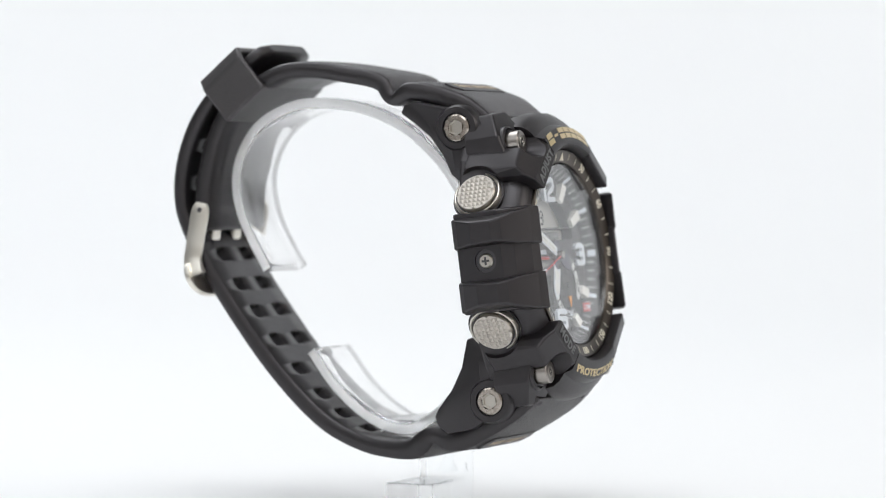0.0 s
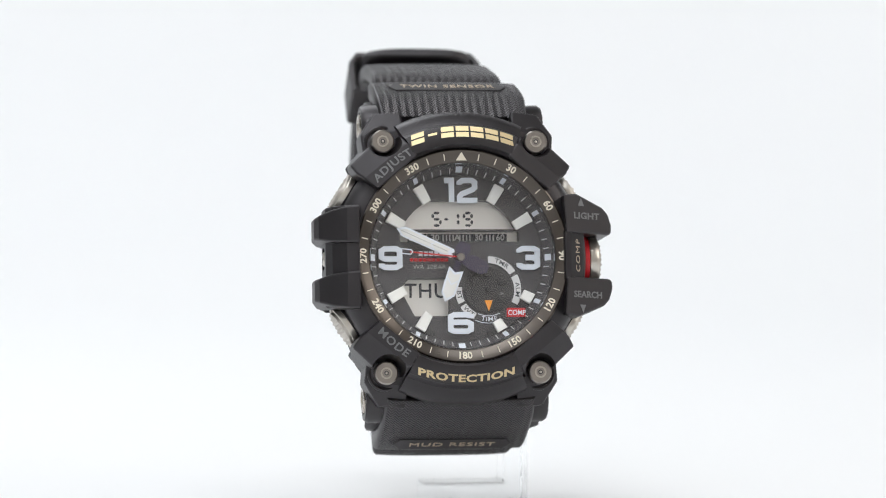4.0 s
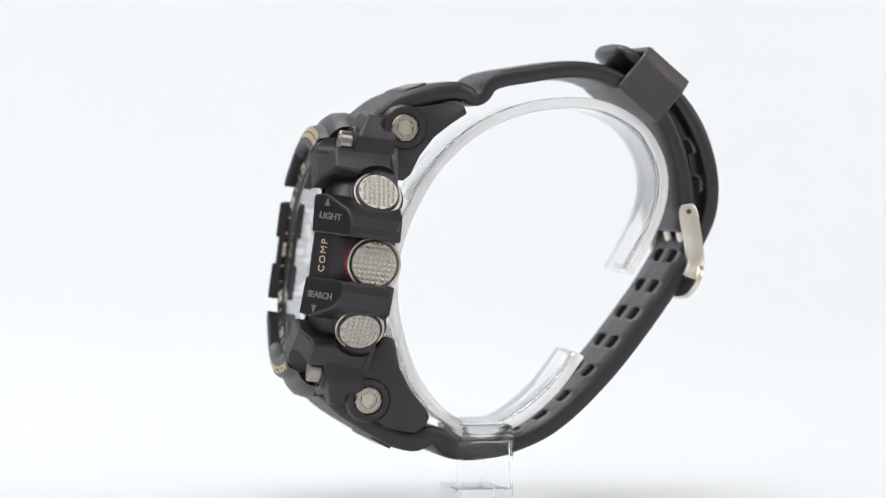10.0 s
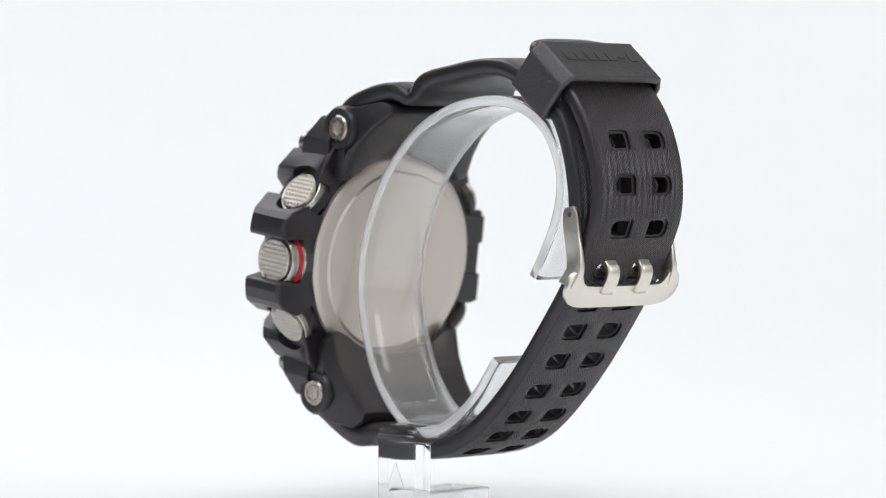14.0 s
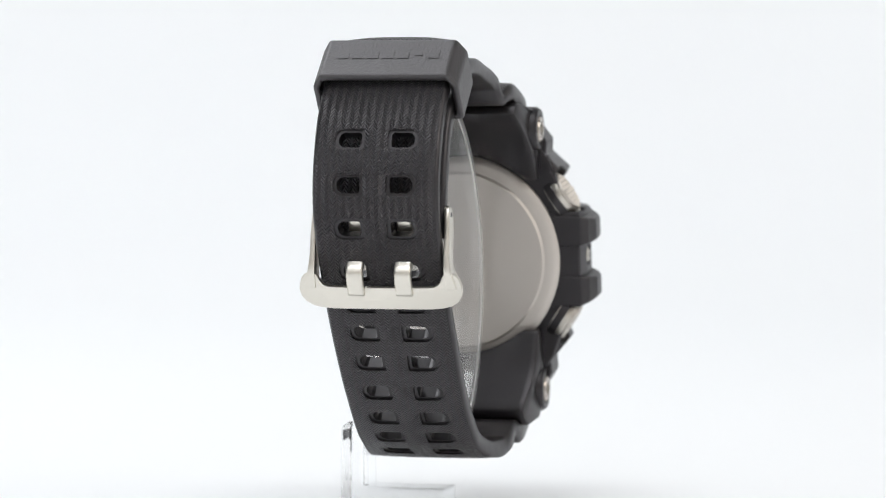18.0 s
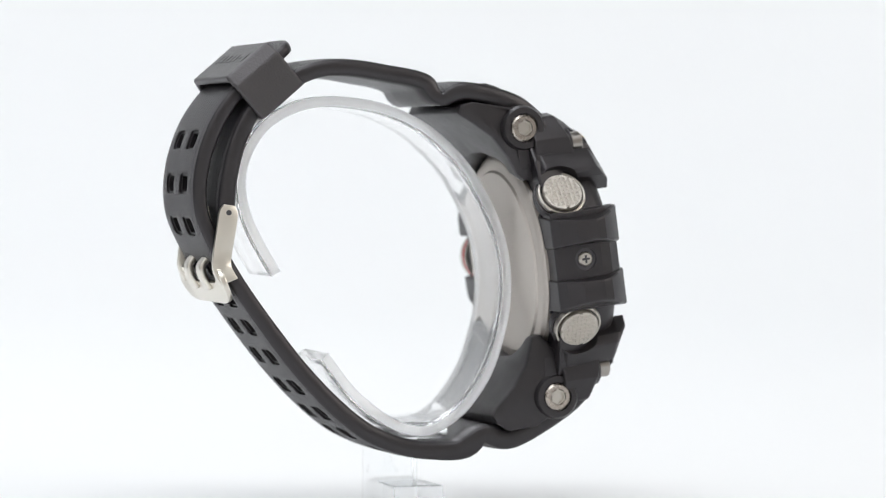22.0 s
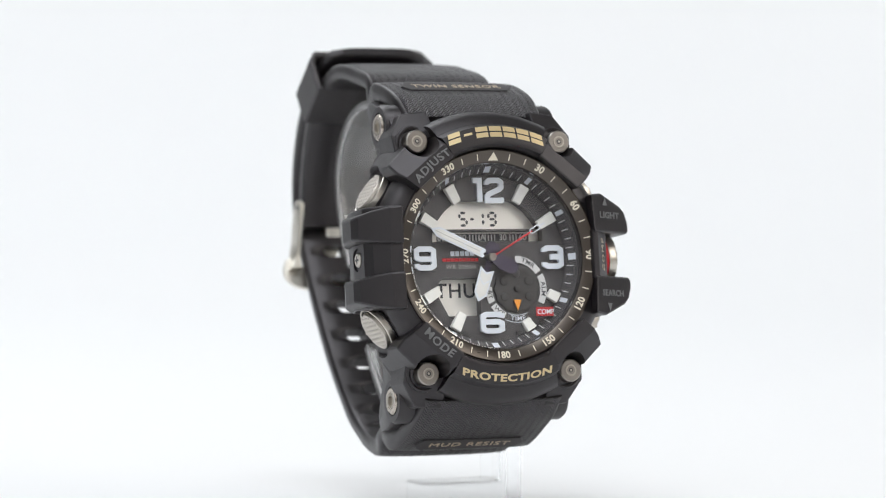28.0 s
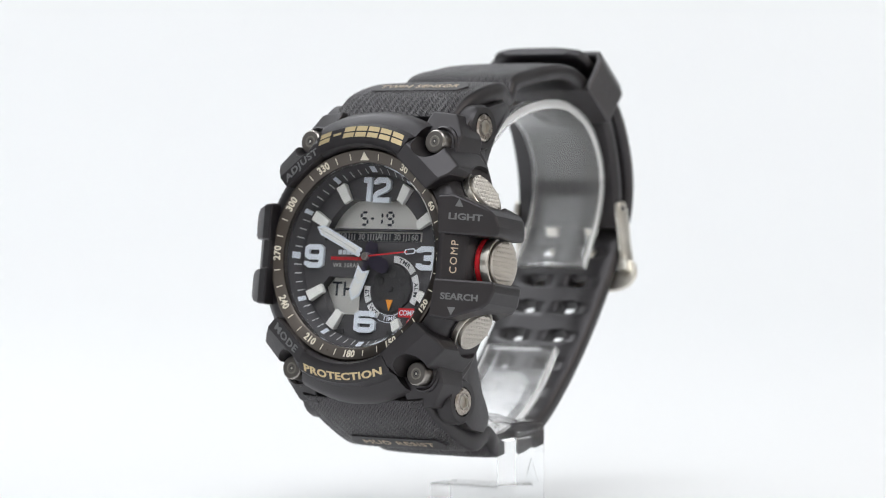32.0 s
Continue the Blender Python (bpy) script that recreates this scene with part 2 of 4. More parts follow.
def mark_blocks(n, size, pitch, width, dash, place, material, parent, label, gap=0.13):
    """A maker's mark as a row of plain blocks, one for each sign, each set in place by a function."""
    for i in range(n):
        x, h, w = (i - (n - 1) / 2) * pitch, size / 2, pitch * width / 2
        if i == dash:
            b = bar(x - w * 0.7, -h * 0.22, x + w * 0.7, h * 0.22, -0.06, 0.06)
        else:
            b = bmesh.new()
            for lo, hi in (((-1.0, -gap), (gap, 1.0)) if gap else ((-1.0, 1.0),)):
                b = bar(x - w, h * lo, x + w, h * hi, -0.06, 0.06, b)
        part("mark_block", bent(cut(b, 0.8), place), material, parent, label)


def carve(bm, cutters):
    """Cut solids out of a mesh."""
    obs = []
    for i, b in enumerate([bm] + cutters):
        bmesh.ops.recalc_face_normals(b, faces=b.faces)
        me = bpy.data.meshes.new("carving")
        b.to_mesh(me)
        b.free()
        obs.append(new("carving", me))
    for c in obs[1:]:
        mod = obs[0].modifiers.new("carve", "BOOLEAN")
        mod.object, mod.operation, mod.solver, mod.use_self = c, "DIFFERENCE", "EXACT", True
    bpy.context.view_layer.update()
    me = bpy.data.meshes.new_from_object(obs[0].evaluated_get(bpy.context.evaluated_depsgraph_get()))
    out = bmesh.new()
    out.from_mesh(me)
    bpy.data.meshes.remove(me)
    for o in obs:
        bpy.data.objects.remove(o)
    return out


def bent(bm, fn):
    for v in bm.verts:
        v.co = fn(*v.co)
    return bm


def part(name, bm, material, parent, label="", m=None, smooth=False, second=None):
    for f in bm.faces:
        f.smooth = f.smooth or bool(smooth)
    me = bpy.data.meshes.new(name)
    bmesh.ops.scale(bm, vec=(MM, MM, MM), verts=bm.verts)
    bm.to_mesh(me)
    bm.free()
    me.materials.append(material)
    if second:
        me.materials.append(second)
    if smooth:
        me.set_sharp_from_angle(angle=radians(35 if smooth is True else smooth))
    ob = new(name, me)
    ob.parent = parent
    if m is not None:
        mm = m.copy()
        mm.translation *= MM
        ob.matrix_basis = mm
    if label:
        ob["label"] = label
    return ob


def group_at(name, z, label, category):
    ob = new(name)
    ob.location = (0, 0, z * MM)
    ob.empty_display_size = 0.01
    return tagged(ob, label, category)


# ---- setting ----
def sweep():
    """A white paper sweep: table, curve and back wall in one sheet."""
    b = bmesh.new()
    prof = [(-1100, 0), (700, 0)]
    for i in range(1, 17):
        a = radians(90 * i / 16)
        prof.append((700 + 600 * math.sin(a), 600 - 600 * math.cos(a)))
    prof.append((1300, 2200))
    rows = [[b.verts.new((x, y, z)) for x in (-1400, 1400)] for y, z in prof]
    for p, q in zip(rows, rows[1:]):
        b.faces.new((p[0], p[1], q[1], q[0]))
    ob = part("ground", b, PAPER, None, smooth=True)
    return tagged(ob, "seamless white paper sweep under and behind the watch", "backdrop", kind="structure")


def room():
    """Plain unseen walls, floor and ceiling added round the sweep to shape reflections."""
    beige = mat("beige_wall_paint", (0.74, 0.69, 0.64), 0.8, bump=0.1, scale=60)
    grey = mat("warm_grey_wall_paint", (0.36, 0.345, 0.33), 0.8, bump=0.1, scale=60)
    dark = mat("dark_grey_wall_paint", (0.14, 0.14, 0.14), 0.8, bump=0.1, scale=60)
    for name, x0, y0, z0, x1, y1, z1, paint, label in (
            ("wall_south", -1700, -1200, -20, 1700, -1100, 2400, beige, "plain unseen beige wall added behind the camera for reflections"),
            ("wall_north", -1700, 1500, -20, 1700, 1600, 2400, grey, "plain unseen grey wall added behind the paper sweep"),
            ("wall_west", -1800, -1200, -20, -1700, 1600, 2400, dark, "plain unseen dark grey side wall added to darken reflections"),
            ("wall_east", 1700, -1200, -20, 1800, 600, 2400, beige, "plain unseen beige side wall added as warm fill"),
            # added dark stretch that keeps right-back reflections dark
            ("wall_northeast", 1700, 600, -20, 1800, 1600, 2400, dark, "plain unseen dark grey side wall added to darken reflections"),
            ("floor", -1700, -1100, -120, 1700, 1500, -20, grey, "plain unseen grey floor added under the paper sweep"),
            ("ceiling", -1800, -1200, 2400, 1800, 1600, 2500, grey, "plain unseen grey ceiling added to close the room")):
        ob = part(name, hull([(x, y, z) for x in (x0, x1) for y in (y0, y1) for z in (z0, z1)], 0), paint, None)
        tagged(ob, label, name.split("_")[0], kind="structure")


sweep()
room()
W = Matrix.Translation((0, 0, BASE_Z))
TILT = 7.7
HEAD = W @ Matrix.Translation((0, -25.2, -0.7)) @ pose(0, 0, 0, 90 - TILT, 0, 0)   # u right, v up the dial, w out of it
watch = group_at("wristwatch", AXIS_Z - BASE_Z, "black resin field watch with steel buttons, buckled on a clear stand", "watch")
stand = group_at("display_stand", 0, "clear acrylic watch stand with an open cuff and a square post", "stand")


# ---- the watch: head ----
def case():
    b = prism([(10, 26), (15, 24), (18.5, 19), (21, 12), (23, 8), (23, -8), (21, -12), (18.5, -19), (15, -24), (10, -26),
               (-10, -26), (-15, -24), (-18.5, -19), (-21, -12), (-22.5, -8), (-22.5, 8), (-21, 12), (-18.5, 19), (-15, 24), (-10, 26)], -11.0, -3.5, 1.2, 0.5)
    b = carve(b, [rod(17.2, -7.6, 2, 96, 0.05)])
    c = part("case", b, RESIN, watch, "black resin case", HEAD)
    # shoulder between the bezel and the buttons
    ring = turned([(19.5, -9), (23.3, -9), (23.2, -1.4), (22.4, 0.3), (21.2, 1.2), (19.6, 1.5)], 96, closed=True)
    part("case_shoulder", carve(ring, [button_cut(sx, sy) for sx in (-1, 1) for sy in (-1, 1)]), RESIN, watch, "", HEAD, 30)
    # inner well wall round the dial
    part("dial_well", turned([(17.1, -4.5), (20.5, -4.5), (20.5, 1.2), (19.5, 1.4), (17.1, 0.2)], 96, closed=True), DIALBLACK, watch, "", HEAD, True)
    part("case_back", turned([(0, -13.0), (17.0, -13.0), (17.4, -12.6), (18.9, -12.5), (19.6, -12.3), (20.2, -11.8), (20.2, -10.6), (0, -10.6)], 96),
                BACKSTEEL, watch, "round brushed steel case back", HEAD, True)
    return c


def bezel():
    ring = part("bezel_ring", turned([(16.95, 0.3), (17.1, 1.3), (17.35, 1.5), (19.2, 2.05), (19.5, 1.9), (19.55, 0.0), (16.95, 0.0)], 128, closed=True),
                BEZELMETAL, watch, "brown-grey metal bezel ring with compass degrees", HEAD, True)
    surf = lambda r: 1.5 + (r - 17.35) * 0.297 + 0.03
    for k in range(36):
        deg = k * 10
        if deg == 0:
            tri = plate([(-1.0, 17.4), (1.0, 17.4), (0, 18.9)], 0, 0.05)
            part("north_marker", bent(tri, lambda x, y, z: (x, y, z + surf(y))), CREAM, ring)
        elif deg % 30 == 0:
            t = letters(str(deg), 1.75, 0.03, 1.0, 1.03, 0.055)
            a = -radians(deg)

            def put(x, y, z, a=a, flip=(120 <= deg <= 240)):
                if flip:
                    x, y = -x, -y
                r, th = 18.2 + y, a - x / 18.2
                return (-math.sin(th) * r, math.cos(th) * r, surf(r) + z)
            part("degree_number", bent(t, put), CREAM, ring, "cream %d" % deg)
        else:
            tick = spun([(-0.09, 17.6), (0.09, 17.6), (0.09, 18.75), (-0.09, 18.75)], -deg)
            part("degree_tick", bent(plate(tick, 0, 0.05), lambda x, y, z: (x, y, z + surf(math.hypot(x, y)))), CREAM, ring)
    return ring


ARC = [(19.6, 0.5), (19.7, 3.0), (20.2, 3.8), (20.9, 3.9), (23.6, 2.9), (24.2, 1.2), (25.6, 0.4), (26.6, -0.8), (27.0, -3.0), (26.6, -7.0), (19.6, -7.0)]


def arc_height(r):
    return 3.9 + (r - 20.9) * (2.9 - 3.9) / 2.7


def bezel_arcs():
    for name, mid, span in (("upper_bezel_guard", 90, 52), ("lower_bezel_guard", 270, 52)):
        g = part(name, turned(ARC, 36, mid - span / 2, mid + span / 2, closed=True), RESIN, watch, "", HEAD, True)
        if mid == 90:
            def arch(x, y, z):
                px, py = x, 22.5 + y - x * x / 50
                return (px, py, arc_height(math.hypot(px, py)) + 0.02 + z)
            mark_blocks(7, 2.05, 2.72, 0.86, 1, arch, GOLD, g, "plain gold block")
        else:
            t = letters("PROTECTION", 1.76, 0.06, 1.56, 1.06, 0.06)

            def bowl(x, y, z):
                px, py = x, -22.5 + y + x * x / 54
                return (px, py, arc_height(math.hypot(px, py)) + 0.02 + z)
            part("gold_lettering", bent(cut(t, 0.8), bowl), GOLD, g, "gold lettering PROTECTION")


def button_cut(sx, sy, r=4.95):
    """Room for a push button."""
    d = Vector((0.84 * sx, 0.54 * sy, 0))
    return moved(rod(r, -2.5, 14, 48, 0.3), axis_to(d, Vector((21.1 * sx, 12.6 * sy, -7.3)) - d * 1.2))


def corners():
    for sx, sy, word in ((-1, 1, "ADJUST"), (1, 1, ""), (-1, -1, "MODE"), (1, -1, "")):
        b = None
        # raised wedge beside the ring
        pts = []
        for x, y, top in ((-8.3, 18.0, 4.0), (-15.6, 11.9, 4.0), (-9.9, 20.3, 3.42), (-17.8, 13.7, 3.42), (-19.2, 14.8, 1.9), (-19.0, 17.2, 0.9), (-17.2, 19.4, 0.4), (-11.1, 21.9, 1.2)):
            pts += [(-x * sx, y * sy, top), (-x * sx * 1.04, y * sy * 1.02, -9.5)]
        # button hood behind the wedge
        pts += [(-x * sx, y * sy, w) for x, y in ((-13.0, 15.9), (-18.9, 15.4), (-20.3, 16.5), (-16.6, 20.0), (-13.0, 20.2)) for w in (-9.2, 0.6)]
        pts += [(-x * sx, y * sy, -10.6) for x, y in ((-13.0, 15.9), (-18.3, 15.4), (-19.0, 16.3), (-15.8, 18.8), (-13.0, 18.8))]
        b = hull(pts, 0.45)
        bowl_cut = turned([(0, -3.0), (2.5, -3.0), (2.55, -0.9), (3.0, 0.9), (3.6, 6.0), (0, 6.0)], 40)
        b = carve(b, [moved(bowl_cut, Matrix.Translation((14.1 * sx, 21.1 * sy, 0))), button_cut(sx, sy)])
        # end tab over the strap
        pts = []
        for x, y, top in ((-10.3, 27.3, -4.2), (-15.2, 26.8, -4.8), (-17.8, 22.6, -3.2), (-17.4, 18.6, -2.2), (-10.0, 20.0, -1.2), (-9.9, 23.4, -1.4)):
            pts += [(-x * sx, y * sy, top), (-x * sx, y * sy, -10.0)]
        b = hull(pts, 0.35, b)
        # cup round the front screw
        cup = turned([(2.55, -6), (3.2, -6), (3.2, -2.6), (2.9, -2.3), (2.55, -2.5)], 32, closed=True)
        b = merge(b, moved(cup, Matrix.Translation((14.1 * sx, 21.1 * sy, 0))))
        # lug that closes the corner behind
        lug = [(x * sx, y * sy, w) for x, y in ((10.5, 18.5), (15.2, 16.0), (16.4, 17.5), (16.4, 23.5), (11.0, 24.0)) for w in (-13.2, -9.0)]
        part("strap_lug", hull(lug, 0.3), RESIN, watch, "", HEAD, 30)
        c = part("corner_guard", b, RESIN, watch, "", HEAD, 12)
        if word:
            t = letters(word, 2.0, 0.05, 1.14, 1.12, 0.04)
            turn, cx, cy = (radians(39), -13.0, 16.4) if sy > 0 else (radians(-41), -13.3, -16.0)

            def onto(x, y, z):
                y -= sy * x * x / 46
                px, py = cx + x * math.cos(turn) - y * math.sin(turn), cy + x * math.sin(turn) + y * math.cos(turn)
                return (px, py, wedge_height(px, py) + 0.03 + z)
            part("grey_lettering", bent(cut(t, 0.8), onto), GREYPRINT, c, "grey lettering " + word)
        s = part("front_screw", moved(rod(2.12, -6, 0.0, 40, 0.22), Matrix.Translation((14.1 * sx, 21.1 * sy, 0))), DARKSTEEL, watch, "grey metal pin head", HEAD, True)
        part("pin_ring", moved(turned([(0.75, -0.02), (0.8, 0.06), (1.05, 0.06), (1.1, -0.02)], 28), Matrix.Translation((14.1 * sx, 21.1 * sy, 0))), STEEL, s, "", None, True)
        # no hole is cut: a black disc paints its shade
        part("pin_hole_disc", moved(rod(0.42, -0.3, 0.03, 20, 0.02), Matrix.Translation((14.1 * sx, 21.1 * sy, 0))), DIALBLACK, s)
        part("pin_dimple", moved(turned([(0, 0.12), (0.14, 0.1), (0.24, 0.03)], 16), Matrix.Translation((14.1 * sx, 21.1 * sy, 0))), STEEL, s, "bright dimple", None, True)


def wedge_height(x, y):
    """Height of the corner wedge's inner face."""
    out = (abs(x) - 8.3) * 0.641 + (abs(y) - 18.0) * 0.767
    return 4.0 - 0.2 * out


def knurled(radius, top, pitch=0.95):
    """A cap's face of small square pyramids."""
    b = bmesh.new()
    k = int(radius / pitch) + 1
    for i in range(-k, k + 1):
        for j in range(-k, k + 1):
            if math.hypot(i * pitch, j * pitch) > radius - pitch * 0.12:
                continue
            x, y, h = i * pitch, j * pitch, pitch / 2
            c = [b.verts.new((x + sx * h, y + sy * h, top)) for sx, sy in ((-1, -1), (1, -1), (1, 1), (-1, 1))]
            p = b.verts.new((x, y, top + pitch * 0.38))
            for q in range(4):
                b.faces.new((c[q], c[(q + 1) % 4], p))
    for v in b.verts:
        k = math.hypot(v.co.x, v.co.y) / radius
        if k > 1:
            v.co.x, v.co.y, v.co.z = v.co.x / k, v.co.y / k, top
    return b


def buttons():
    for sx in (-1, 1):
        for sy in (-1, 1):
            d = Vector((0.84 * sx, 0.54 * sy, 0))
            at = Vector((21.1 * sx, 12.6 * sy, -7.3)) - d * 1.2
            m = HEAD @ axis_to(d, at)
            col = part("push_button", turned([(0, -1.6), (4.6, -1.6), (4.6, 0.7), (4.48, 1.05), (4.3, 1.15), (4.12, 1.05), (4.02, 0.6), (0, 0.6)], 56), STEEL, watch, "round steel push button with knurled cap", m, True)
            # black ring on the groove's floor paints the shade in the gap
            part("button_groove_shade", turned([(3.7, 0.62), (4.0, 0.62)], 48), DIALBLACK, col, "", None, True)
            part("button_cap", turned([(0, 0.6), (3.72, 0.6), (3.72, 1.45), (3.62, 1.6), (0, 1.6)], 56), SATIN, col, "", None, True)
            part("knurling", knurled(3.62, 1.59, 0.86), SATIN, col, "knurled steel face")
            part("button_collar", turned([(4.62, -1.4), (5.0, -1.4), (5.0, 0.1), (4.62, 0.1)], 40, closed=True), RESIN, col, "", None, True)
    m = HEAD @ axis_to((1, 0, 0), (0, -0.3, -7.4))
    crown = part("crown", turned([(0, 22.6), (5.0, 22.6), (5.0, 23.2), (4.7, 23.3), (4.7, 24.3), (5.0, 24.4), (5.0, 25.7), (4.85, 25.95), (4.6, 26.0), (4.45, 25.85), (4.4, 25.3), (0, 25.3)], 64), STEEL, watch,
                 "large round steel crown with red ring", m, True)
    part("red_ring", turned([(4.72, 23.35), (5.05, 23.35), (5.05, 24.2), (4.72, 24.2)], 56, closed=True), RED, crown, "red ring", None, True)
    # shade between rim and crown cap, painted as a flat black ring
    part("crown_groove_shade", turned([(4.1, 25.32), (4.38, 25.32)], 48), DIALBLACK, crown, "", None, True)
    part("crown_cap", turned([(0, 25.3), (4.12, 25.3), (4.12, 26.2), (4.0, 26.35), (0, 26.35)], 56), SATIN, crown, "", None, True)
    part("knurling", knurled(4.0, 26.34, 0.88), SATIN, crown, "knurled steel face")
    part("crown_tube", turned([(0, 19), (4.4, 19), (4.4, 22.7), (0, 22.7)], 40), DIALBLACK, crown, "", None, True)


def side_guards():
    # guard at nine o'clock: a panel with two prongs
    b = hull([(x, v, w) for v in (-9.2, 9.2) for x, w in ((-19.0, 3.1), (-21.2, 2.2), (-23.6, -0.2), (-24.6, -2.4), (-24.7, -7.4), (-24.0, -11.3), (-17, -11.3))], 0.35)
    for s in (-1, 1):
        b = hull([(x, s * v - 0.3, w) for x, w, va, vb in ((-19.0, 3.7, 2.5, 9.35), (-21.2, 2.8, 2.6, 9.25), (-23.9, 0.8, 2.9, 8.7), (-25.9, -1.4, 3.5, 7.9), (-26.6, -3.2, 3.7, 7.55), (-26.6, -7.2, 3.5, 7.6), (-25.6, -10.2, 3.2, 8.2), (-24.4, -11.6, 3.0, 8.5), (-17, -11.6, 2.6, 9.2)) for v in (va, vb)], 0.35, b)
    b = carve(b, [button_cut(-1, 1), button_cut(-1, -1), moved(rod(2.1, 0, 6, 32, 0.2), axis_to((-1, 0, 0), (-24.0, 0.1, -5.6)))])
    g = part("side_guard", b, RESIN, watch, "black resin guard with two ridges", HEAD, 12)
    m = HEAD @ axis_to((-1, 0, 0), (-24.15, 0.1, -5.6))
    s = part("cross_screw", turned([(0, 0), (1.35, 0), (1.35, 0.35), (1.1, 0.6), (0, 0.6)], 32), STEEL, watch, "small steel cross-head screw", m, True)
    # dark cross and ring stand in for shade in slot and recess
    part("slot", bar(-0.75, -0.2, 0.75, 0.2, 0.5, 0.63, bar(-0.2, -0.75, 0.2, 0.75, 0.5, 0.63)), DIALBLACK, s, "dark raised cross for the slot's shade")
    part("recess_shade_ring", turned([(1.4, -0.4), (1.4, 0.12), (2.2, 0.12), (2.2, -0.4)], 32), DIALBLACK, s)
    # guards at two and four o'clock
    for s, word in ((1, "LIGHT"), (-1, "SEARCH")):
        pts = []
        for x, v, back in ((18.3, 10.9, -11.5), (20.9, 11.3, -11.5), (26.4, 9.0, -11.4), (27.5, 7.9, -11.2), (28.2, 5.9, -10.6), (28.2, 4.5, -10.6), (27.6, 4.0, -11.4), (18.8, 4.0, -11.5)):
            pts += [(x, v * s, 3.55 - (x - 18.8) * 0.58), (x, v * s, back)]
        b = hull(pts, 0.45)
        b = carve(b, [button_cut(1, s)])
        g = part("crown_guard", b, RESIN, watch, "black resin guard block", HEAD, 12)
        top = lambda x, y: 3.55 - (x - 18.8) * 0.58 + 0.08
        t = letters(word, 1.62, 0.05, 1.16 if word == "LIGHT" else 0.98, 1.02, 0.04)
        part("grey_lettering", bent(t, lambda x, y, z, s=s: (23.0 + x, 7.2 * s + y, top(23.0 + x, 0) + z)), GREYPRINT, g, "grey lettering " + word)
        tri = plate([(-0.62, -0.7 * s), (0.62, -0.7 * s), (0, 0.75 * s)], -0.04, 0.04)
        part("arrow_mark", bent(tri, lambda x, y, z, s=s: (21.9 + x, 9.75 * s + y, top(21.9 + x, 0) + z)), GREYPRINT, g)
    b = hull([(x, v, w) for v in (-4.6, 4.6) for x, w in ((18.6, 3.0), (19.6, 3.0), (22.8, -0.4), (22.8, -11.4), (17, -11.4))], 0.3)
    g = part("crown_panel", b, RESIN, watch, "", HEAD)
    t = letters("COMP", 1.7, 0.05, 1.12, 1.25)
    part("gold_lettering", bent(t, lambda x, y, z: (21.3 - y * 0.75, x, 3.0 - (21.3 - y * 0.75 - 19.6) * 1.0625 + 0.06 + z)), DULLGOLD, g, "gold lettering COMP")


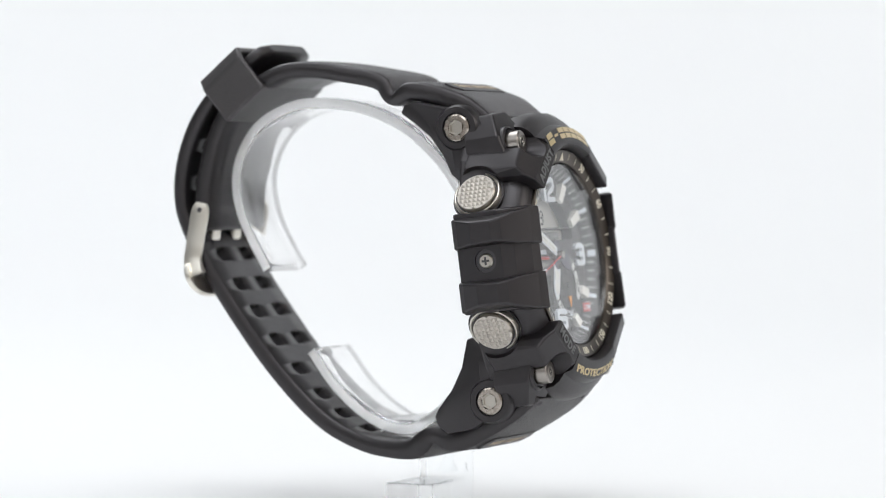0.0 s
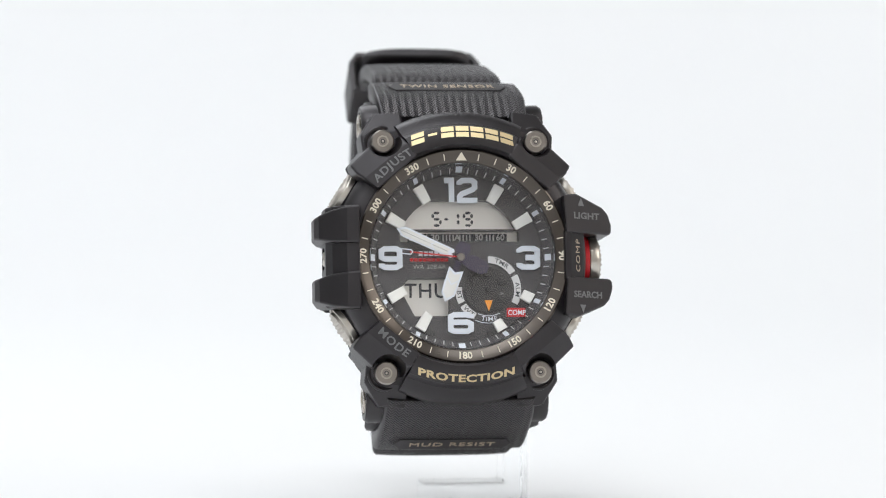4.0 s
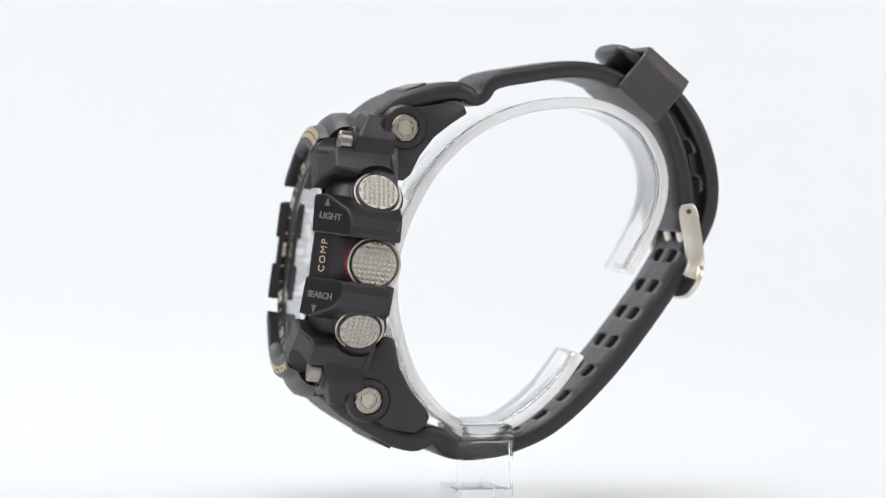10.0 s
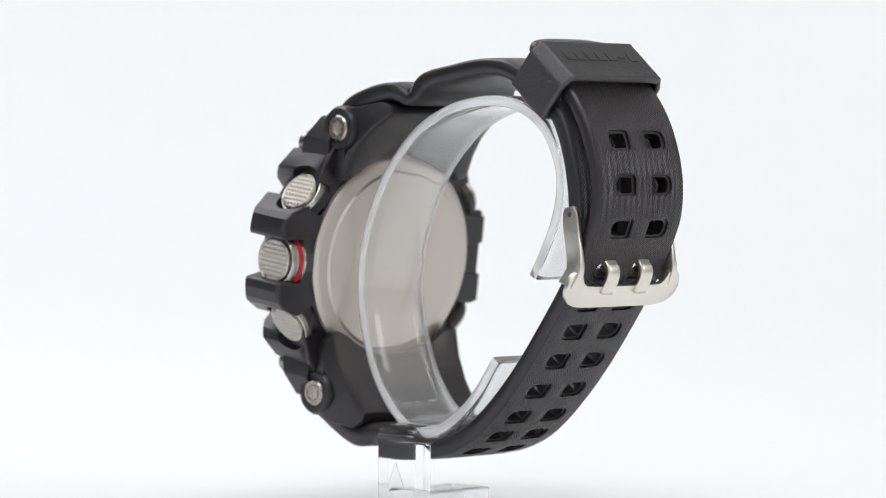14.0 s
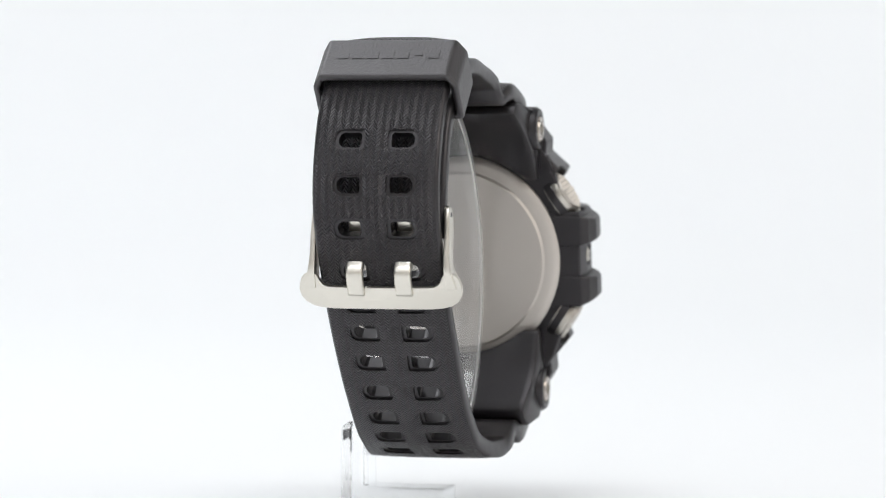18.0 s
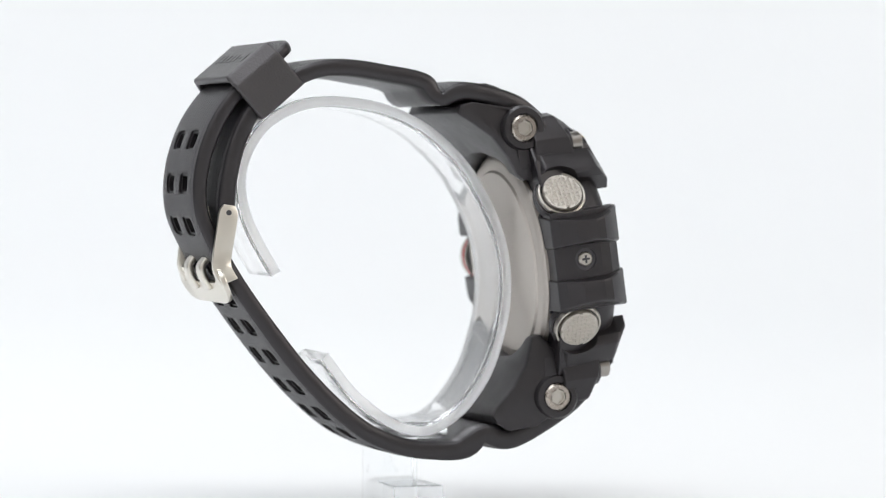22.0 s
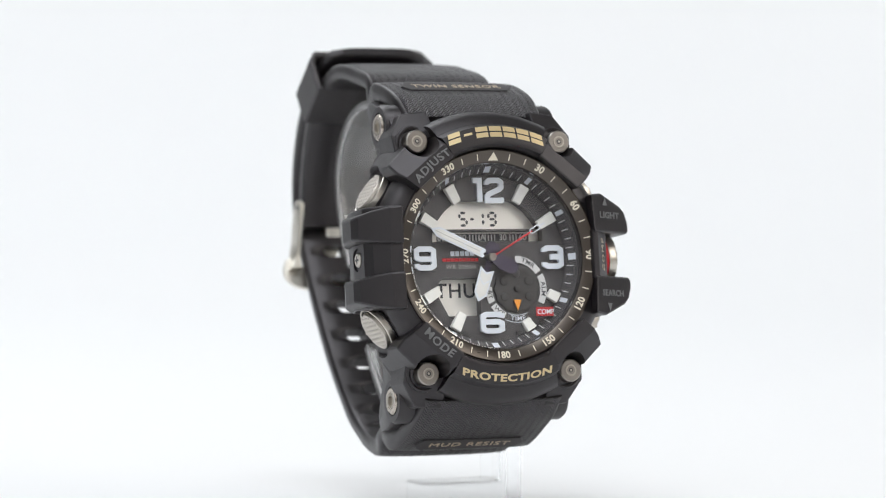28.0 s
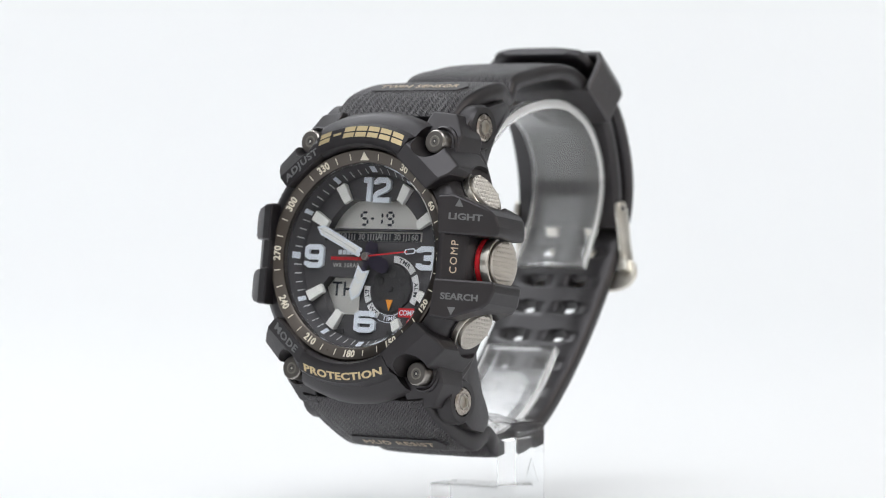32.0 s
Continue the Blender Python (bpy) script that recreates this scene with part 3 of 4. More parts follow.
def dial():
    D0 = -3.2
    L0 = D0 - 2.1      # the displays lie deeper, behind windows in the dial
    arcpts = [(11.9 * math.cos(a), min(11.9 * math.sin(a), 10.6)) for a in np.linspace(radians(26.5), radians(153.5), 28)]
    lowpts = [(-9.3, -3.7), (-1.9, -3.7), (-1.9, -10.6), (-8.4, -10.6), (-11.0, -5.6)]
    body = turned([(0, D0 - 3.2), (17.0, D0 - 3.2), (17.0, -0.6), (15.45, D0 + 0.55), (15.35, D0), (0, D0)], 96)
    body = carve(body, [plate(arcpts, L0 - 0.1, D0 + 1), bar(-10.9, 3.0, 11.1, 4.95, L0 - 0.1, D0 + 1), plate(lowpts, L0 - 0.1, D0 + 1)])
    d = part("dial", body, DIALBLACK, watch, "black dial with white numerals", HEAD, True)
    flange = lambda r: D0 + 0.55 + (r - 15.45) * (-0.6 - D0 - 0.55) / 1.55 + 0.04
    b = bmesh.new()
    for k in range(60):
        if k % 5 == 0:
            continue
        p = spun([(-0.085, 15.5), (0.085, 15.5), (0.085, 16.35), (-0.085, 16.35)], -6 * k)
        b = merge(b, bent(plate(p, 0, 0.05), lambda x, y, z: (x, y, z + flange(math.hypot(x, y)))))
    part("minute_track", b, TRACK, d, "fine white minute marks")
    for k in range(12):
        w = 0.6 if k % 3 == 0 else 0.42
        p = spun([(-w, 15.65), (w, 15.65), (w, 16.6), (-w, 16.6)], -30 * k)
        part("index_square", bent(plate(p, 0, 0.08), lambda x, y, z: (x, y, z + flange(math.hypot(x, y)))), WHITE, d)
        if k % 3:
            r0, r1 = (11.7, 15.1) if k not in (4, 5) else (13.2, 15.3)
            p = spun([(-0.85, r0), (0.85, r0), (1.0, r1), (-1.0, r1)], -30 * k)
            part("hour_marker", hull([(x, y, w) for n, (x, y) in enumerate(p) for w in (D0 - 0.1, D0 + (0.75 if n < 2 else 1.25))], 0.12), LUME, d, "raised white luminous block")
    for n, x, y in (("12", 0, 12.4), ("3", 12.7, 0), ("6", 0, -11.9), ("9", -12.7, 0)):
        high, wide = {"12": (4.3, 2.8), "6": (3.5, 3.75)}.get(n, (3.95, 3.35))
        t = block_number(n, high, wide, 0.98, 0, 0.6, 3.25)
        part("numeral", moved(t, Matrix.Translation((x, y, D0 + 0.05))), WHITE, d, "white numeral " + n)
    # displays
    up = part("date_display", plate(arcpts, L0 - 0.08, L0), LCD, d, "grey date display showing 5-19")
    for ch, x in (("5", -3.75), ("-", -1.95), ("1", -0.45), ("9", 2.05)):
        part("digit", moved(segments(ch, 2.3, 1.4, 0.46, L0 + 0.01, L0 + 0.05, 0), Matrix.Translation((x, 7.4, 0))), LCDINK, up, "dark sign " + ch)
    band = part("scale_display", bar(-10.9, 3.0, 11.1, 4.95, L0 - 0.08, L0), LCD, d, "narrow grey bearing scale")
    part("scale_strip", bar(-9.2, 3.25, 9.2, 4.7, L0, L0 + 0.04), LCDINK, band)
    b = bmesh.new()
    for k in range(-14, 15):
        if abs(abs(k) - 6.5) < 1.6 or abs(k) < 1 or abs(k) > 11.5:
            continue
        b = bar(k * 0.62 - 0.24, 3.4, k * 0.62 + 0.0, 4.55, L0 + 0.04, L0 + 0.08, b)
    part("scale_bars", b, TRACK, band)
    for txt, x in (("60", -8.3), ("30", -4.1), ("A", 0.0), ("30", 4.0), ("60", 8.0)):
        part("scale_number", moved(letters(txt, 1.6, 0.02, 1.0, 1.0, 0.03), Matrix.Translation((x, 3.97, L0 + 0.07))), TRACK, band)
    low = part("day_display", plate(lowpts, L0 - 0.08, L0), LCD, d, "grey day display showing THU")
    part("digits", moved(letters("THU", 3.75, 0.03, 1.0, 1.1, 0.04), Matrix.Translation((-5.9, -5.9, L0 + 0.05))), LCDINK, low, "dark letters THU")
    # printed lines
    mark_blocks(5, 0.85, 0.96, 0.78, -1, lambda x, y, z: (x - 5.2, y + 0.85, z + D0 + 0.08), WHITE, d, "plain white block", 0)
    mark_blocks(9, 0.58, 0.8, 0.8, -1, lambda x, y, z: (x - 5.6, y - 0.3, z + D0 + 0.08), RED, d, "plain red block", 0)
    part("grey_lettering", moved(letters("WR 20BAR", 1.1, 0.03, 1.08, 1.1), Matrix.Translation((-5.5, -1.6, D0 + 0.08))), PALEGREY, d, "lettering WR 20BAR")
    # mode dial
    c = Matrix.Translation((5.2, -5.75, 0))
    def scallop(x, y, z):
        k = 1 + 0.045 * math.cos(12 * math.atan2(y, x)) * max(0, math.hypot(x, y) - 3.6)
        return (5.2 + x * k, -5.75 + y * k, z)
    sub = part("mode_dial", bent(turned([(0, D0 + 0.3), (2.0, D0 + 0.3), (3.6, D0 + 0.3), (4.25, D0 + 0.3), (4.38, D0 + 0.22), (4.38, D0)], 96), scallop), DIALGREY, d, "round dark mode dial with a scalloped edge", None, 40)
    for k in range(6):
        a = radians(60 * k + 30)
        part("dial_dimple", moved(turned([(0, D0 + 0.42), (0.6, D0 + 0.42), (0.78, D0 + 0.36), (0.84, D0 + 0.28)], 20), c @ Matrix.Translation((2.85 * math.cos(a), 2.85 * math.sin(a), 0))), DIALGREY, sub, "", None, True)
    part("mode_pin", moved(rod(0.55, D0, D0 + 0.7, 20, 0.1), c), DIALGREY, sub, "", None, True)
    part("mode_pointer", moved(plate([(-0.75, -2.0), (0.75, -2.0), (0, -4.0)], D0 + 0.4, D0 + 0.6), c), ORANGE, sub, "orange triangular pointer")
    for txt, a0, a1, dark in (("TMR", 89, 34, 1), ("ALM", 27, -28, 1), ("TIME", 294, 248, 0), ("WT", 243, 212, 1), ("BT", 206, 175, 1)):
        if dark:
            seg = turned([(4.85, D0), (6.1, D0), (6.1, D0 + 0.2), (4.85, D0 + 0.2)], 14, a1, a0, closed=True)
            part("mode_field", moved(seg, c), TRACK, d, "light field marked " + txt)
        mid, low_half = radians((a0 + a1) / 2), txt in ("TIME", "WT", "BT")

        def ring_text(x, y, z):
            r = 5.47 - y if low_half else 5.47 + y
            th = mid + x / 5.47 if low_half else mid - x / 5.47
            return (5.2 + r * math.cos(th), -5.75 + r * math.sin(th), D0 + 0.23 + z)
        part("mode_lettering", bent(letters(txt, 1.15, 0.02, 1.2, 1.06, 0.01), ring_text), LCDINK if dark else WHITE, d, "lettering " + txt)
    frame_arc = turned([(4.78, D0 + 0.2), (4.9, D0 + 0.2), (4.9, D0 + 0.24), (4.78, D0 + 0.24)], 14, 246, 296, closed=True)
    frame_arc = turned([(6.1, D0 + 0.2), (6.22, D0 + 0.2), (6.22, D0 + 0.24), (6.1, D0 + 0.24)], 14, 246, 296, bm=frame_arc, closed=True)
    part("field_outline", moved(frame_arc, c), WHITE, d, "thin white outline")
    flag = part("red_field", bar(8.3, -10.95, 11.75, -9.3, -1.6, -1.47), RED, d, "red field marked COMP")
    part("mode_lettering", moved(letters("COMP", 1.35, 0.02, 0.88, 1.0, 0.02), Matrix.Translation((10.15, -10.2, -1.44))), WHITE, flag, "white lettering COMP")
    # sensor ridges low on the dial
    for x in (-6.4, 6.4):
        part("dial_rib", bar(x - 1.6, -14.3, x + 1.6, -13.4, D0, D0 + 0.3, bevel=0.1), DIALGREY, d)
    part("crystal", turned([(0, 1.15), (16.8, 1.15), (17.0, 0.95), (17.0, 0.25), (0, 0.25)], 96), CRYSTAL, watch, "clear flat watch glass", HEAD, True).visible_shadow = False
    return d


def pointers():
    D0 = -3.2
    hour = -199.8
    h = part("hour_pointer", plate(spun([(0, 2.9), (1.4, 2.15), (1.28, 7.1), (0, 8.6), (-1.28, 7.1), (-1.4, 2.15)], hour), D0 + 1.0, D0 + 1.15), WHITE, watch, "broad white hour pointer", HEAD)
    part("pointer_lume", plate(spun([(0, 3.35), (1.1, 2.75), (0.98, 6.9), (0, 8.0), (-0.98, 6.9), (-1.1, 2.75)], hour), D0 + 1.15, D0 + 1.22), POINTERLUME, h)
    part("chevron_line", stroke(spun([(-1.05, 4.2), (0, 5.25), (1.05, 4.2)], hour), 0.2, D0 + 1.22, D0 + 1.26), WHITE, h)
    part("pointer_tail", plate(spun([(-0.55, 3.1), (0.55, 3.1), (0.6, 0), (1.5, -1.6), (1.0, -2.9), (-1.0, -2.9), (-1.5, -1.6), (-0.6, 0)], hour), D0 + 0.9, D0 + 0.99), TAILPLATE, h)
    minute = -294.6
    m = part("minute_pointer", plate(spun([(-0.35, 1.4), (0, 1.8), (0.35, 1.4), (0.85, 1.6), (0.95, 11.4), (0, 12.9), (-0.95, 11.4), (-0.85, 1.6)], minute), D0 + 1.5, D0 + 1.65), WHITE, watch, "long white minute pointer", HEAD)
    part("pointer_lume", plate(spun([(0, 2.6), (0.6, 2.2), (0.65, 11.2), (0, 12.2), (-0.65, 11.2), (-0.6, 2.2)], minute), D0 + 1.65, D0 + 1.72), POINTERLUME, m)
    part("ridge_line", stroke(spun([(0, 2.6), (0, 12.0)], minute), 0.1, D0 + 1.72, D0 + 1.76), PALEGREY, m)
    part("chevron_line", stroke(spun([(-0.62, 5.2), (0, 5.9), (0.62, 5.2)], minute), 0.16, D0 + 1.73, D0 + 1.77), WHITE, m)
    part("pointer_tail", plate(spun([(-0.6, 0), (0.6, 0), (1.4, -2.2), (1.3, -4.6), (0.6, -5.5), (-0.6, -5.5), (-1.3, -4.6), (-1.4, -2.2)], minute), D0 + 1.5, D0 + 1.62), TAILPLATE, m)
    part("centre_pin", rod(0.75, D0, D0 + 2.35, 24, 0.15), DARKSTEEL, watch, "", HEAD, True)
    s = part("seconds_pointer", plate([(-0.13, -0.6), (0.13, -0.6), (0.13, 9.4), (-0.13, 9.4)], D0 + 1.95, D0 + 2.05), RED, watch, "thin red seconds pointer", HEAD)
    tip = stroke([(0, 8.9), (-0.42, 9.2), (-0.42, 10.9), (0, 11.3), (0.42, 10.9), (0.42, 9.2), (0, 8.9)], 0.2, D0 + 1.94, D0 + 2.06)
    part("pointer_tip", bar(-0.11, 11.2, 0.11, 12.4, D0 + 1.94, D0 + 2.06, tip), WHITE, s, "white framed tip")
    return s


# ---- the watch: strap ----
def side_screws():
    for sx in (-1, 1):
        for sy in (-1, 1):
            m = HEAD @ axis_to((sx, 0, 0), (0, 25.2 * sy, -11.5))
            part("strap_boss", turned([(0, 11), (4.25, 11), (4.25, 16.2), (3.8, 16.9), (2.75, 16.9), (2.7, 16.0), (0, 16.0)], 48), RUBBER, watch, "", m, True)
            s = part("hex_screw", turned([(0, 14.8), (2.5, 14.8), (2.5, 16.9), (2.2, 17.2), (1.52, 17.2), (1.5, 16.5), (0, 16.5)], 48), SCREWSTEEL, watch, "steel hexagon socket screw", m, True)
            hexa = [(1.28 * math.cos(radians(60 * k)), 1.28 * math.sin(radians(60 * k))) for k in range(7)]
            b = bmesh.new()
            o = [b.verts.new((1.5 * math.cos(radians(60 * k)), 1.5 * math.sin(radians(60 * k)), 17.2)) for k in range(6)]
            i = [b.verts.new((*hexa[k], 17.2)) for k in range(6)]
            l = [b.verts.new((hexa[k][0] * 0.97, hexa[k][1] * 0.97, 16.65)) for k in range(6)]
            for k in range(6):
                b.faces.new((o[k], o[(k + 1) % 6], i[(k + 1) % 6], i[k]))
                b.faces.new((i[k], i[(k + 1) % 6], l[(k + 1) % 6], l[k]))
            b.faces.new(l)
            part("hex_socket", b, STEEL, s, "", None)


def wings():
    """Flanges of the strap that hug the wrist."""
    for name, poly in (("upper_flange", [(-17, 21), (-13.5, 25.5), (-8.2, 26.5), (-0.9, 27.6), (1.2, 27.0), (1.9, 25.4), (-1.2, 23.5), (-4.6, 21.0), (-7.4, 17.6), (-9.2, 14.1), (-10.6, 13.0), (-14.5, 13.5)]),
                       ("lower_flange", [(-14.0, -15.5), (-12.3, -16.0), (-11.2, -21.3), (-9.0, -25.5), (-6.0, -29.1), (-5.2, -30.6), (-6.0, -32.3), (-8.2, -33.6), (-13.4, -32.6), (-18, -29.5), (-20, -22)])):
        b = bmesh.new()
        up = name[0] == "u"
        rings = []
        for k in range(25):
            x = -16.4 + 32.8 * k / 24
            ring = []
            for y, z in poly:
                arch = math.sqrt(20.7 ** 2 - x * x) * 0.99 - 2.2      # the round case back stays free
                far = max(0, min(1, (y + 9) / 11)) if up else max(0, min(1, (y + 12) / 8))
                ring.append(b.verts.new((x * (1 - 0.12 * far), y, max(z, arch) if up else min(z, -arch - 2.2))))
            rings.append(ring)
        m = len(poly)
        for p, q in zip(rings, rings[1:]):
            for j in range(m):
                b.faces.new((p[j], p[(j + 1) % m], q[(j + 1) % m], q[j]))
        b.faces.new(rings[0])
        b.faces.new(rings[-1])
        bmesh.ops.recalc_face_normals(b, faces=b.faces)
        tri_bevel(b, 0.4, 2, 0.8)
        part(name, b, RUBBER, watch, "", W, True)


def strap_rows(path, thick, half):
    """Rows for strip(): the middle line, with thickness and half width given at some of its stations."""
    put = lambda i, keys: float(np.interp(i, [k for k, v in keys], [v for k, v in keys]))
    return [(y, z, put(i, thick), put(i, half)) for i, (y, z) in enumerate(path)]


UPPER = strap_rows([(-15.5, 23.6), (-12.5, 25.8), (-9.6, 27.3), (-4.4, 29), (0.2, 29.7), (2.2, 29.1), (3.9, 28.2), (5.4, 29), (6.6, 30.9), (9.2, 32), (14.5, 32.9), (19.7, 33.7), (23.9, 33.9), (28, 33.4), (32, 31.8), (36.4, 29.1), (40, 25.8), (42.2, 22), (43.9, 17), (44.9, 12), (45.2, 7.8), (45.1, 6), (44.7, 3.2)],
    [(0, 3), (2, 4), (5, 3.4), (6, 2.8), (7, 2.9), (8, 3.3), (14, 3.2), (17, 3.2), (20, 3.4), (21, 2.8), (22, 2.2)],
    [(0, 13.6), (2, 14), (4, 13.9), (8, 12.4), (10, 12), (12, 12), (17, 11.5), (21, 11.4)])
TAIL = strap_rows([(32.3, 38.2), (33.2, 37.5), (35.4, 35.7), (39.3, 32.4), (43.7, 28.2), (46.9, 23.4), (49.1, 17.9), (50.1, 12.6), (49.9, 7.8), (48.7, 4.2), (46.2, -0.5), (42.2, -7), (37, -14.2), (31.2, -21.5), (25, -28), (19.3, -32.7), (14.5, -35.2), (9.3, -36.8), (4, -37.3), (0.4, -37.1), (-1.6, -36.1), (-3.6, -34.4), (-5.4, -34.4), (-7.8, -35.2), (-11, -34.4), (-16, -31.9), (-21, -28.8), (-24.5, -25.6)],
    [(0, 1.6), (1, 2.2), (5, 3), (8, 2.8), (14, 3.4), (17, 3.4), (20, 4.2), (21, 3.6), (23, 4.2), (24, 4.3), (27, 3.6)],
    [(0, 7.5), (1, 10.2), (2, 11.0), (3, 11.3), (12, 11.2), (14, 11.0), (16, 11.2), (18, 12.4), (20, 13.4), (23, 14), (26, 13.9), (27, 13.6)])
HOLES = [19.8, 12.5, 5.0, -2.0, -7.9, -13.1, -18.7, -24.0, -28.9, -32.8, -35.6]      # heights at which the pairs of holes lie, on the tail


def strap():
    up = part("upper_strap", strip(UPPER, 120, faced=True), RUBBER, watch, "black rubber strap with woven relief", W, second=STRAPRUBBER)
    tail_bm = strip(TAIL, 160, faced=True)
    tail = part("lower_strap", tail_bm, RUBBER, watch, "black rubber strap with two rows of holes", W, second=STRAPRUBBER)
    st, arc = spline(TAIL, 300)
    through_cut, recess, inner = bmesh.new(), bmesh.new(), bmesh.new()
    for h in HOLES:
        i = int(np.argmin([abs(r[1] - h) + (100 if (r[0] < 2 or j < 30) else 0) for j, r in enumerate(st)]))
        t = st[i + 1][:2] - st[i - 1][:2]
        t = t / np.linalg.norm(t)
        q = Matrix(((1, 0, 0, 0), (0, t[0], -t[1], st[i][0]), (0, t[1], t[0], st[i][1]), (0, 0, 0, 1)))
        for s in (-1, 1):
            through_cut = merge(through_cut, moved(plate(rounded(2.7 * s, 6.85 * s, 1.4, 0.5, 1.2), -4, 4), q))
            recess = merge(recess, moved(plate(rounded(2.05 * s, 7.5 * s, 1.85, 0.6, 1.5), st[i][2] / 2 - 0.45, 4), q))
            inner = merge(inner, moved(prism(rounded(2.5 * s, 7.05 * s, 1.6, 0.6, 1.3), -st[i][2] / 2 - 0.3, -st[i][2] / 2 + 0.12, 0.15, 0), q))
    tail.parent = None
    tail.matrix_basis = W_world()
    cutters = []
    for b in (through_cut, recess, inner):
        bmesh.ops.recalc_face_normals(b, faces=b.faces)
        cutter = part("cutter", b, RUBBER, None)
        cutter.matrix_world = W_world()
        mod = tail.modifiers.new("holes", "BOOLEAN")
        mod.object, mod.operation, mod.solver = cutter, "DIFFERENCE", "EXACT"
        cutters.append(cutter)
    bpy.context.view_layer.update()
    me = bpy.data.meshes.new_from_object(tail.evaluated_get(bpy.context.evaluated_depsgraph_get()))
    tail.modifiers.clear()
    tail.data = me
    for cutter in cutters:
        bpy.data.objects.remove(cutter)
    tail.parent, tail.matrix_basis = watch, W_world()
    return tail


def rounded(x0, x1, h, r, far):
    """An oblong from x0 to x1, h to either side; its end away from the middle is rounder."""
    if x0 > x1:
        x0, x1 = x1, x0
    ra, rb = (r, far) if x0 > 0 else (far, r)
    out = []
    for cx, cy, a0, q in ((x1 - rb, h - rb, 0, rb), (x0 + ra, h - ra, 90, ra), (x0 + ra, ra - h, 180, ra), (x1 - rb, rb - h, 270, rb)):
        for k in range(4):
            a = radians(a0 + 30 * k)
            out.append((cx + q * math.cos(a), cy + q * math.sin(a)))
    return out


def W_world():
    m = W.copy()
    m.translation *= MM
    return m


def badges():
    for word, name, at, out in (("TWIN SENSOR", "upper_badge", (-6.9, 30.2), (-0.33, 0.944)), ("MUD RESIST", "lower_badge", (-13.4, -35.55), (-0.48, -0.877))):
        n = Vector((0, out[0], out[1])).normalized()
        x = Vector((1, 0, 0))
        y = n.cross(x)
        m = W @ Matrix(((x.x, y.x, n.x, 0), (x.y, y.y, n.y, at[0]), (x.z, y.z, n.z, at[1]), (0, 0, 0, 1)))
        b = prism([(-11.3, 0), (-10.0, 2.1), (10.0, 2.1), (11.3, 0), (10.0, -2.1), (-10.0, -2.1)], -1.2, 0.35, 0.3, 0.1)
        p = part(name, b, RUBBER, watch, "smooth strap badge", m)
        part("gold_lettering", moved(letters(word, 2.2, 0.05, 1.26 if word[0] == "M" else 1.14, 1.1), Matrix.Translation((0, 0, 0.38))), DULLGOLD, p, "dull gold lettering " + word)


def strap_loop():
    b = bmesh.new()
    out = [(-13.2, -5.0), (13.2, -5.0), (13.2, 2.6), (11.6, 5.2), (-11.6, 5.2), (-13.2, 2.6)]
    inn = [(-11.9, -3.7), (11.9, -3.7), (11.9, 2.4), (11.2, 3.75), (-11.2, 3.75), (-11.9, 2.4)]
    rows = []
    for z in (-5.2, 5.2):
        rows.append(([b.verts.new((x, y, z)) for x, y in out], [b.verts.new((x, y, z)) for x, y in inn]))
    for k in range(6):
        j = (k + 1) % 6
        (o0, i0), (o1, i1) = rows
        b.faces.new((o0[k], o0[j], o1[j], o1[k]))
        b.faces.new((i0[j], i0[k], i1[k], i1[j]))
        b.faces.new((o0[j], o0[k], i0[k], i0[j]))
        b.faces.new((o1[k], o1[j], i1[j], i1[k]))
    bmesh.ops.recalc_face_normals(b, faces=b.faces)
    tri_bevel(b, 0.75, 3)
    t, n = Vector((0, -8.0, 6.8)).normalized(), Vector((0, 6.8, 8.0)).normalized()
    x = n.cross(t)
    m = W @ Matrix(((x.x, n.x, t.x, 0), (x.y, n.y, t.y, 38.1), (x.z, n.z, t.z, 31.05), (0, 0, 0, 1)))
    lp = part("strap_loop", b, GRAINED, watch, "black rubber keeper loop with grained top", m)
    mark_blocks(7, 2.0, 2.75, 0.72, 5, lambda x, y, z: (-x, z * 2 + 5.18, y + 0.6), GRAINED, lp, "raised plain black block", 0)


